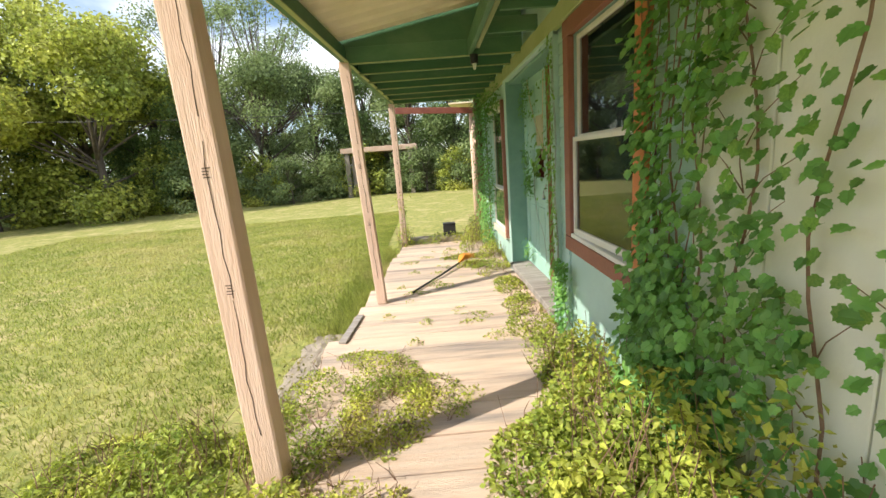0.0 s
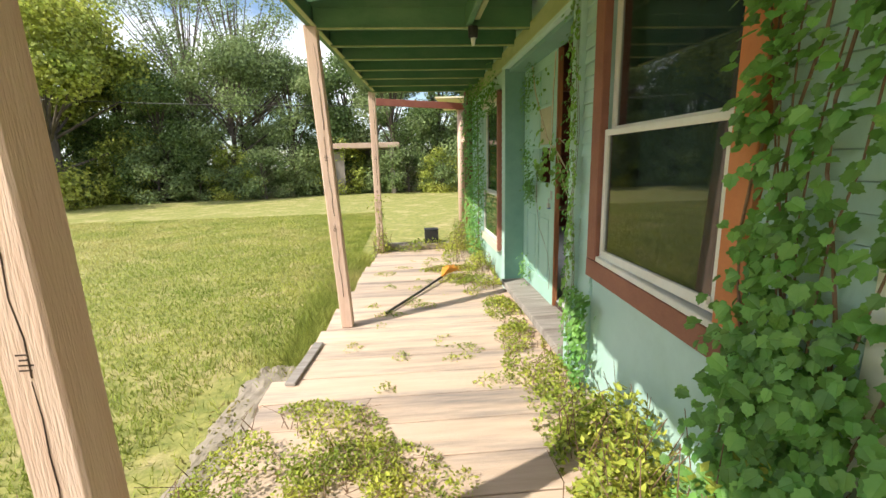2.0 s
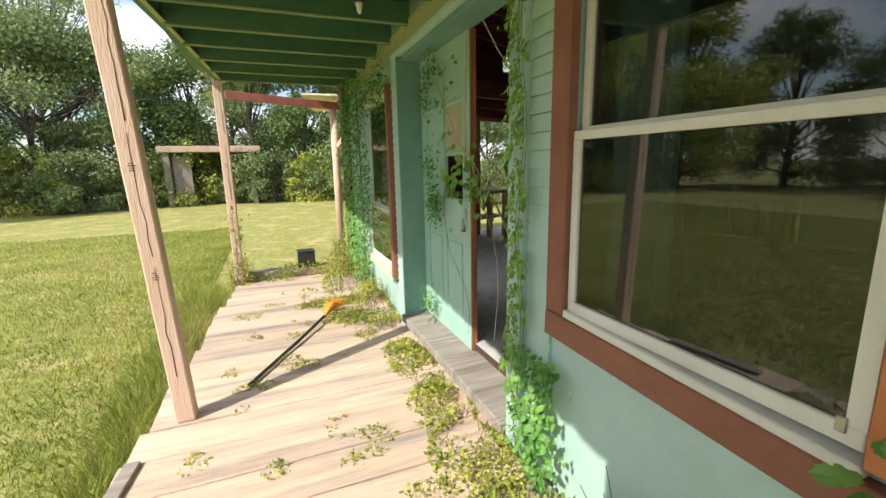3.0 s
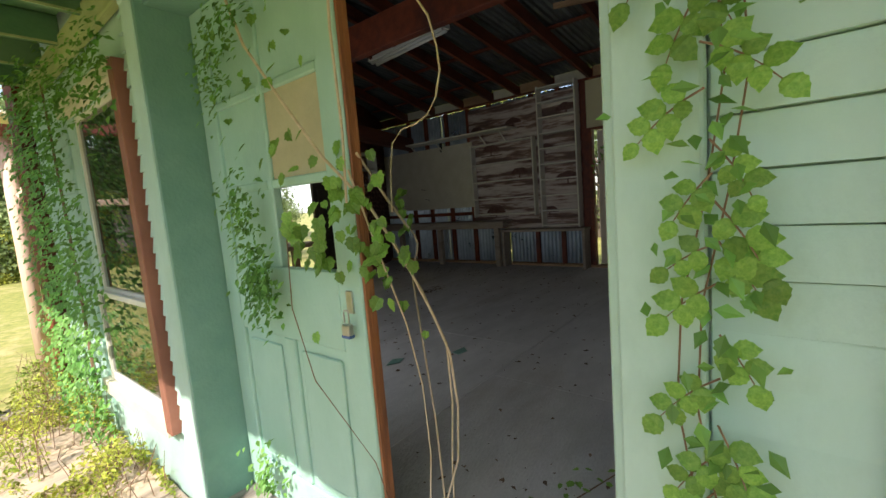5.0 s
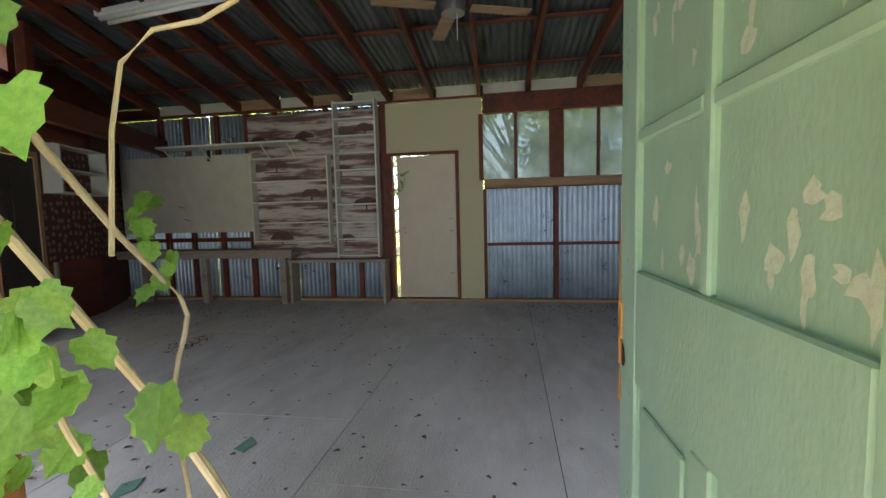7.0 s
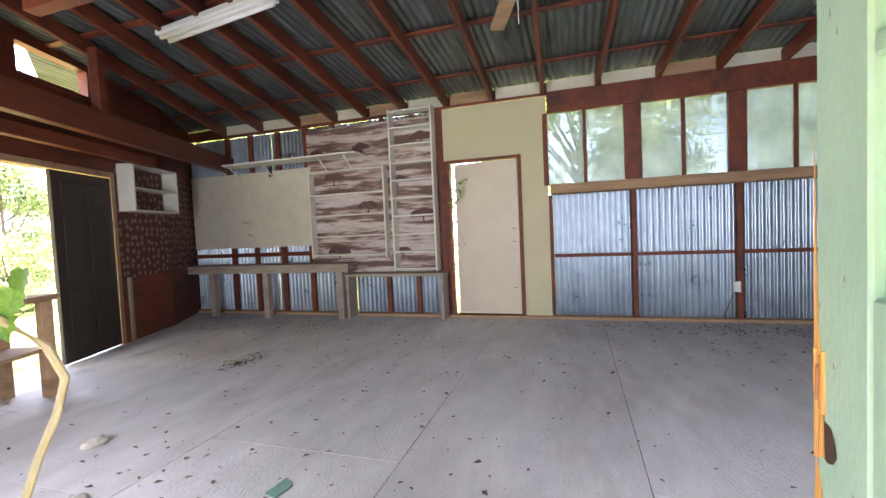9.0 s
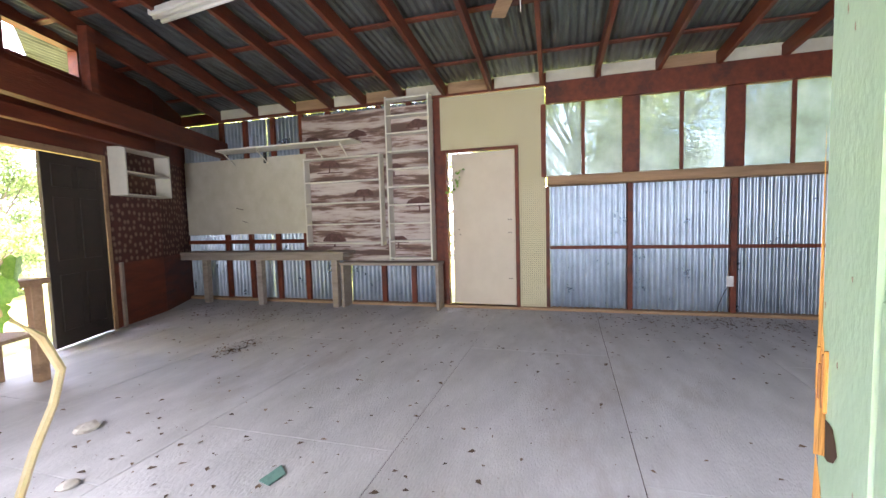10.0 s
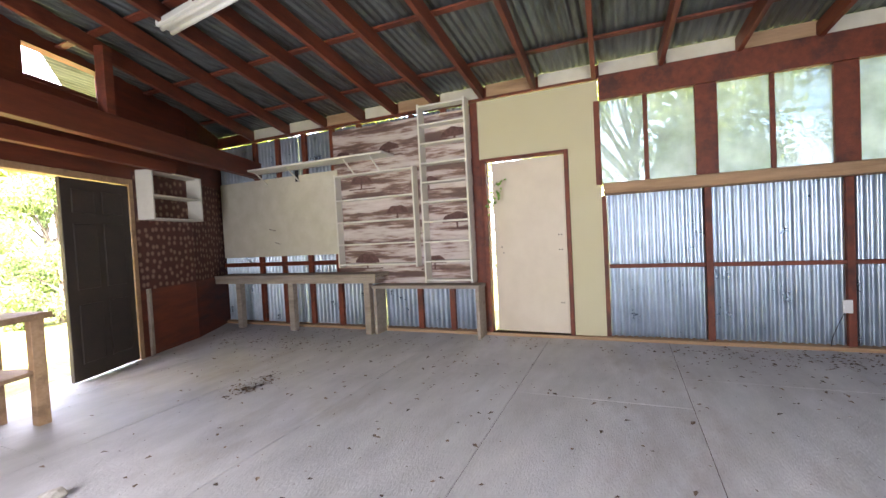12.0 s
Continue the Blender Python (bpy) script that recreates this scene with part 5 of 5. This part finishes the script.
for q in range(9):
    hang_leaf(t, (1.55 + rng.uniform(-.03, .03), 7.2 + rng.uniform(-.02, .03), 1.28 + 0.02 * q), rng.uniform(0.03, 0.05), (-0.8, -0.6, 0.2))

# vine at the house end
t = thing("corner_vine", (0.95, 9.8, 0), "thick green vine over the house corner and window", "vine")
part("stem", rod([(0.96, 9.7, 0), (0.95, 9.6, 1.0), (0.95, 9.65, 2.3)], 0.012, 0.006, 6), M["stem"], t)
pts, sizes = [], []
for i in range(3000):
    z = rng.uniform(0.05, 2.4)
    y = rng.uniform(9.12 + 0.2 * math.sin(z * 4), 10.45)
    pts.append((0.95 - 0.14 * rng.random() ** 1.4, y, z)), sizes.append(rng.uniform(0.03, 0.06))
for i in range(450):
    pts.append((0.93 - 0.05 * rng.random(), rng.uniform(8.2, 9.3), rng.gauss(2.1, 0.12))), sizes.append(rng.uniform(0.025, 0.05))
tagged(leaf_cloud("leaf_mass", pts, sizes, M["vine"], t, (-1, -0.4, 0.3)), kind="stuff")
t = thing("post_vine", (-0.52, 10.2, 0), "small vine wound round the porch post foot", "vine")
pts = [(-0.52 + rng.gauss(0, 0.07), 10.2 + rng.gauss(0, 0.07), rng.random() ** 1.5 * 0.9) for i in range(380)]
tagged(leaf_cloud("leaf_mass", pts, [rng.uniform(0.025, 0.05) for p in pts], M["weed"], t), kind="stuff")
part("stem", rod([(-0.57, 10.15, 0), (-0.46, 10.18, 0.4), (-0.58, 10.2, 0.8)], 0.004, 0.002, 5), M["stem"], t)

# ---- lawn grass ----
n = 230000
gx = -0.95 - 11.0 * nprng.rand(n) ** 1.6
gy = 2.5 + 15.0 * nprng.rand(n)
gx2, gy2 = -0.9 + 0.1 * nprng.randn(14000) - 0.05, 6.3 + 4.5 * nprng.rand(14000)
gx, gy = np.concatenate([gx, gx2]), np.concatenate([gy, gy2])
tall = np.concatenate([np.ones(n), np.full(14000, 2.6)])
n = len(gx)
keep = ~((gx > -1.6) & (gy < 6.8) & (np.abs(gy - 5.3) < 1.6) & (nprng.rand(n) < 0.8))
gx, gy, tall = gx[keep], gy[keep], tall[keep]
n = len(gx)
hgt = (0.025 + 0.045 * nprng.rand(n)) * tall
ang = 6.283 * nprng.rand(n)
lean = (nprng.rand(n, 2) - 0.5) * hgt[:, None] * 1.6
wid = 0.0035 + 0.003 * nprng.rand(n)
V = np.zeros((n, 3, 3))
V[:, 0] = np.stack([gx - wid * np.cos(ang), gy - wid * np.sin(ang), np.full(n, -0.205)], 1)
V[:, 1] = np.stack([gx + wid * np.cos(ang), gy + wid * np.sin(ang), np.full(n, -0.205)], 1)
V[:, 2] = np.stack([gx + lean[:, 0], gy + lean[:, 1], -0.205 + hgt], 1)
tagged(soup("grass", V.reshape(-1, 3).tolist(), np.arange(3 * n).reshape(-1, 3).tolist(), M["blade"]), "short mown lawn grass mixed green and straw", "grass", kind="stuff")

# ---- trees ----


def tree_mesh(height, width, leaves, size, low, seed, material, open_crown=0.0):
    r = random.Random(seed)
    b = bmesh.new()
    rod([(0, 0, 0), (0.1, 0.05, height * 0.3), (0.0, 0.15, height * 0.6), (0.1, 0, height * 0.9)], height * (0.022 - 0.011 * open_crown), height * 0.004, 8, b)
    clumps = []
    for k in range(int(26 + 50 * open_crown)):
        a = r.uniform(0, 6.283)
        f = r.uniform(low, 1.0)
        rad = width * math.sin(math.pi * min(0.97, max(0.16, (f - low) / (1 - low) * 0.80 + 0.16))) ** 0.7
        rad *= r.uniform(0.45, 1.0)
        c = Vector((rad * math.cos(a), rad * math.sin(a), height * f))
        clumps.append((c, width * r.uniform(0.2, 0.42) * (1 - 0.6 * open_crown)))
        rod([(0, 0.1, height * f * 0.55), c * 0.55 + Vector((0, 0, height * f * 0.25)), c], height * (0.008 - 0.004 * open_crown), height * 0.0012, 5, b)
    me = bpy.data.meshes.new("trunk")
    b.to_mesh(me)
    b.free()
    me.materials.append(M["bark"])
    q = np.random.RandomState(seed)
    C = np.array([tuple(c) for c, s in clumps])
    S = np.array([s for c, s in clumps])
    w = S ** 2 / (S ** 2).sum()
    idx = q.choice(len(C), size=leaves, p=w)
    d = q.normal(size=(leaves, 3))
    d /= np.linalg.norm(d, axis=1)[:, None]
    P = C[idx] + d * (S[idx] * (0.2 + 0.95 * q.rand(leaves) ** 0.7))[:, None] * np.array([1, 1, 0.75])
    P[:, 2] = np.maximum(P[:, 2], 0.08)
    nn = d * 0.8 + q.normal(size=(leaves, 3)) * 0.55 + np.array([0, 0, 0.35])
    nn /= np.linalg.norm(nn, axis=1)[:, None]
    tp = q.normal(size=(leaves, 3))
    tp -= nn * (tp * nn).sum(1)[:, None]
    tp /= np.linalg.norm(tp, axis=1)[:, None]
    sx = np.cross(tp, nn)
    z = size * (0.6 + 0.8 * q.rand(leaves))
    base = np.array(SIMPLE)
    V = P[:, None] + z[:, None, None] * (1.3 * base[None, :, 0, None] * sx[:, None] + base[None, :, 1, None] * tp[:, None] + base[None, :, 2, None] * nn[:, None])
    F = (np.array(SIMPLE_F)[None] + (np.arange(leaves) * 4)[:, None, None]).reshape(-1, 3)
    cm = bpy.data.meshes.new("crown")
    cm.from_pydata(V.reshape(-1, 3).tolist(), [], F.tolist())
    cm.materials.append(material)
    return me, cm


KINDS = {
    "broad": (tree_mesh(8.0, 3.4, 26000, 0.14, 0.10, 1, M["tree_b"]), "broad leafy tree with yellow-green sunlit crown at the lawn edge"),
    "dark": (tree_mesh(8.0, 2.9, 22000, 0.13, 0.08, 2, M["tree_a"]), "dense dark green tree in the wood edge"),
    "grey": (tree_mesh(7.5, 3.0, 24000, 0.12, 0.06, 3, M["tree_c"]), "dense grey-green tree hung with vines"),
    "shrub": (tree_mesh(2.4, 1.5, 5200, 0.10, 0.03, 4, M["tree_c"]), "leafy shrub at the foot of the wood"),
    "tall": (tree_mesh(11.5, 5.4, 9000, 0.12, 0.45, 5, M["tree_c"], 1.0), "tall thin-crowned tree with bare branches"),
}


def tree(kind, x, y, s, rz):
    (tm, cm), label = KINDS[kind]
    t = thing("shrub" if "shrub" in kind else "tree", (x, y, -0.25), label, "shrub" if "shrub" in kind else "tree", "wood edge", rz=rz)
    t.scale = (s, s, s)
    for nm, me in (("trunk", tm), ("crown", cm)):
        o = new(nm, me)
        o.parent = t


r2 = random.Random(21)
KINDS["bright_shrub"] = (tree_mesh(2.4, 1.4, 5200, 0.10, 0.03, 9, M["tree_b"]), "yellow-green shrub in sun at the foot of the wood")
tree("broad", -15.5, 24.0, 1.15, 30), tree("broad", -19.5, 22.5, 1.25, 140), tree("broad", -17.8, 26.5, 1.3, 80), tree("dark", -15.0, 28.0, 0.95, 10), tree("dark", -21.5, 26.5, 1.3, 100), tree("dark", -12.3, 26.5, 0.78, 0), tree("grey", -9.0, 27.3, 1.0, 70)
tree("tall", -9.8, 31.0, 1.0, 200), tree("tall", -13.5, 33.0, 1.1, 20), tree("grey", -6.2, 28.2, 0.95, 200)
tree("dark", -3.6, 30.0, 0.95, 300), tree("grey", -0.8, 28.5, 0.95, 10), tree("dark", 2.0, 29.0, 0.9, 60), tree("grey", 4.8, 28.0, 1.0, 120), tree("broad", 8.0, 29.0, 1.0, 240), tree("grey", 11.5, 28.5, 1.0, 33)
for i in range(14):
    tree(("dark", "grey", "broad")[i % 3], -24 - r2.uniform(0, 6), 20 - i * 3.8, r2.uniform(0.95, 1.2), r2.uniform(0, 360))
for i in range(9):
    tree(("dark", "grey")[i % 2], -22 + i * 4.0, 34 + r2.uniform(0, 2), r2.uniform(0.75, 0.95), r2.uniform(0, 360))
for i in range(18):
    tree("bright_shrub" if i % 3 == 1 else "shrub", -21 + i * 1.75, 25.2 + r2.uniform(-0.7, 0.8) + (1.6 if -6 < -21 + i * 1.75 < 2 else 0), r2.uniform(0.7, 1.3), r2.uniform(0, 360))
for x, y, s, k in ((11.5, 3.0, 0.75, "grey"), (12.5, 6.5, 0.8, "broad"), (14.0, 10.5, 0.9, "grey"), (11.0, 13.5, 0.8, "broad"), (7.5, 19.0, 0.45, "grey"), (4.2, 20.5, 0.5, "broad"), (13.5, 0.0, 0.9, "dark"), (15.0, 16.0, 1.0, "dark")):
    tree(k, x, y, s, 40 * x)

# ---- far shed ----
t = thing("shed", (-3.0, 27.0, -0.25), "open grey shed with a pinkish flat roof", "shed")
part("roof", block(-4.5, -0.4, 26.2, 29.0, 2.15, 2.42, 0.02), M["shed_roof"], t)
for x in (-4.2, -0.8):
    for y in (26.4, 28.7):
        part("post", block(x - 0.12, x + 0.12, y - 0.1, y + 0.1, -0.25, 2.15), M["shed"], t)
part("back_wall", block(-4.3, -0.7, 28.85, 28.95, -0.25, 2.15), M["shed"], t)
part("side_panel", block(-4.0, -3.3, 26.5, 26.56, -0.25, 2.0), M["shed"], t)

# ---- loose things ----
t = thing("broom", (0, 8, 0), "old broom with orange bristles lying on the porch", "broom")
part("handle", rod([(-0.3, 7.37, 0.02), (0.05, 7.98, 0.03), (0.3, 8.42, 0.05)], 0.013, 0.013, 8), M["black"], t)
bm = bmesh.new()
for i in range(70):
    a = rng.uniform(-0.5, 0.5)
    d = Vector((0.49 + a * 0.5, 0.87 - a * 0.5, 0)).normalized()
    rod([(0.3, 8.42, 0.05), Vector((0.3, 8.42, 0.07)) + d * 0.14 + Vector((0, 0, rng.uniform(0, 0.07))), Vector((0.3, 8.42, 0.05)) + d * rng.uniform(0.24, 0.36) + Vector((0, 0, rng.uniform(0, 0.07)))], 0.009, 0.004, 4, bm)
part("bristles", bm, M["orange"], t)
t = thing("black_box", (0.3, 10.42, 0.1), "small black plastic box on the curb", "box")
part("body", block(0.19, 0.41, 10.32, 10.5, 0.101, 0.30, 0.012), M["black"], t)
part("lid", block(0.185, 0.415, 10.315, 10.505, 0.3005, 0.325, 0.008), M["black"], t)

t = thing("ceiling_fan", (4.25, 7.0, 3.0), "dusty ceiling fan with wooden blades at rest", "fan")
part("rod", rod([(4.25, 7.0, 3.32), (4.25, 7.0, 3.02)], 0.015, 0.015, 8), M["steel"], t)
part("motor", rod([(4.25, 7.0, 3.06), (4.25, 7.0, 3.03), (4.25, 7.0, 2.95), (4.25, 7.0, 2.92)], 0.10, 0.09, 16), M["steel"], t)
for i in range(4):
    a = radians(20 + 90 * i)
    d = Vector((math.cos(a), math.sin(a), 0))
    part("blade", bar(Vector((4.25, 7, 2.97)) + d * 0.14, Vector((4.25, 7, 2.97)) + d * 0.62, 0.12, 0.008, 0.003), M["raw_wood"], t)
part("pull_cord", rod([(4.25, 6.97, 2.92), (4.25, 6.97, 2.72)], 0.003, 0.003, 5), M["lamp_white"], t)

for x, y, s in ((3.02, 9.41, 0.06), (2.6, 8.9, 0.04)):
    t = thing("stone", (x, y, FLOOR), "pale stone lying on the dusty floor", "stone", "stones on the floor")
    b = bmesh.new()
    bmesh.ops.create_icosphere(b, subdivisions=2, radius=s)
    for v in b.verts:
        v.co = Vector((v.co.x * 1.2, v.co.y * 0.8, v.co.z * 0.5)) * (1 + 0.3 * noise.noise(v.co * 25)) + Vector((x, y, FLOOR + s * 0.42))
    part("body", b, M["stone"], t)
for x, y, a in ((2.91, 8.02, 0.4), (2.5, 8.35, 1.3)):
    t = thing("glass_shard", (x, y, FLOOR), "broken green glass shard on the floor", "glass", "glass shards")
    b = bmesh.new()
    c = [b.verts.new((x + 0.09 * math.cos(a + k), y + 0.05 * math.sin(a + k), FLOOR + 0.003)) for k in (0, 1.8, 3.4, 4.6)]
    f = b.faces.new(c)
    q = bmesh.ops.extrude_face_region(b, geom=[f])
    bmesh.ops.translate(b, verts=[v for v in q["geom"] if isinstance(v, bmesh.types.BMVert)], vec=(0, 0, 0.005))
    part("shard", b, M["teal"], t)

pts, sizes = [], []
for cx, cy, sx, sy, m in ((4.61, 9.76, 0.15, 0.10, 260), (6.45, 5.0, 0.2, 0.9, 760), (6.0, 5.2, 0.4, 0.9, 130), (6.1, 11.0, 0.4, 0.8, 380), (5.3, 10.8, 0.4, 0.5, 60), (6.5, 7.5, 0.12, 0.9, 90), (2.3, 8.9, 0.5, 0.5, 150), (3.4, 7.4, 1.2, 1.4, 260), (4.5, 8.5, 1.2, 2.0, 300), (5.9, 9.6, 0.5, 1.4, 260), (5.6, 5.4, 0.5, 0.9, 150), (1.6, 6.6, 0.25, 0.4, 110), (6.3, 4.3, 0.3, 0.4, 100)):
    for i in range(m):
        x, y = cx + rng.gauss(0, sx), cy + rng.gauss(0, sy)
        if 1.26 < x < 6.72 and 3.6 < y < 10.4 + (x - 1.2) * 0.34:
            pts.append((x, y, FLOOR + 0.004 + 0.01 * rng.random())), sizes.append(0.008 + 0.042 * rng.random() ** 2)
tagged(leaf_cloud("leaf_litter", pts, sizes, M["litter"], None, (0, 0, 3)), "dead leaves and grit scattered over the floor", "leaf litter", kind="stuff")
t = thing("door_vine", (6.78, 8.1, 1.9), "dry sprig of vine poking round the back door", "vine")
part("stem", rod([(6.85, 8.24, 1.6), (6.79, 8.2, 1.85), (6.76, 8.1, 1.98), (6.76, 7.98, 2.0)], 0.004, 0.002, 5), M["stem"], t)
for k in range(22):
    f = rng.random()
    hang_leaf(t, (6.755, 8.21 - 0.22 * f + rng.gauss(0, 0.02), 1.7 + 0.3 * f + rng.gauss(0, 0.05)), rng.uniform(0.02, 0.045), (-1, 0, 0.2))
t = thing("creeper", (1.5, 6.5, FLOOR), "thin runner of weed creeping over the sill", "vine")
part("stem", rod([(1.25, 6.9, 0.125), (1.5, 6.75, FLOOR + 0.006), (1.9, 6.6, FLOOR + 0.006), (2.3, 6.45, FLOOR + 0.006)], 0.004, 0.002, 5), M["stem"], t)
for k in range(26):
    f = rng.random()
    hang_leaf(t, (1.25 + f * 1.0, 6.9 - 0.42 * f + rng.gauss(0, 0.05), FLOOR + 0.025), rng.uniform(0.02, 0.04), (0, 0, 1.5))
t = thing("overhead_wire", (-14, 20, 5), "thin power line crossing above the lawn", "wire")
part("cable", rod([(-30 + 2.5 * q, 22, 5.6 - 0.012 * (q * (12 - q)) - 0.16 * q) for q in range(13)], 0.012, 0.012, 5), M["black"], t)
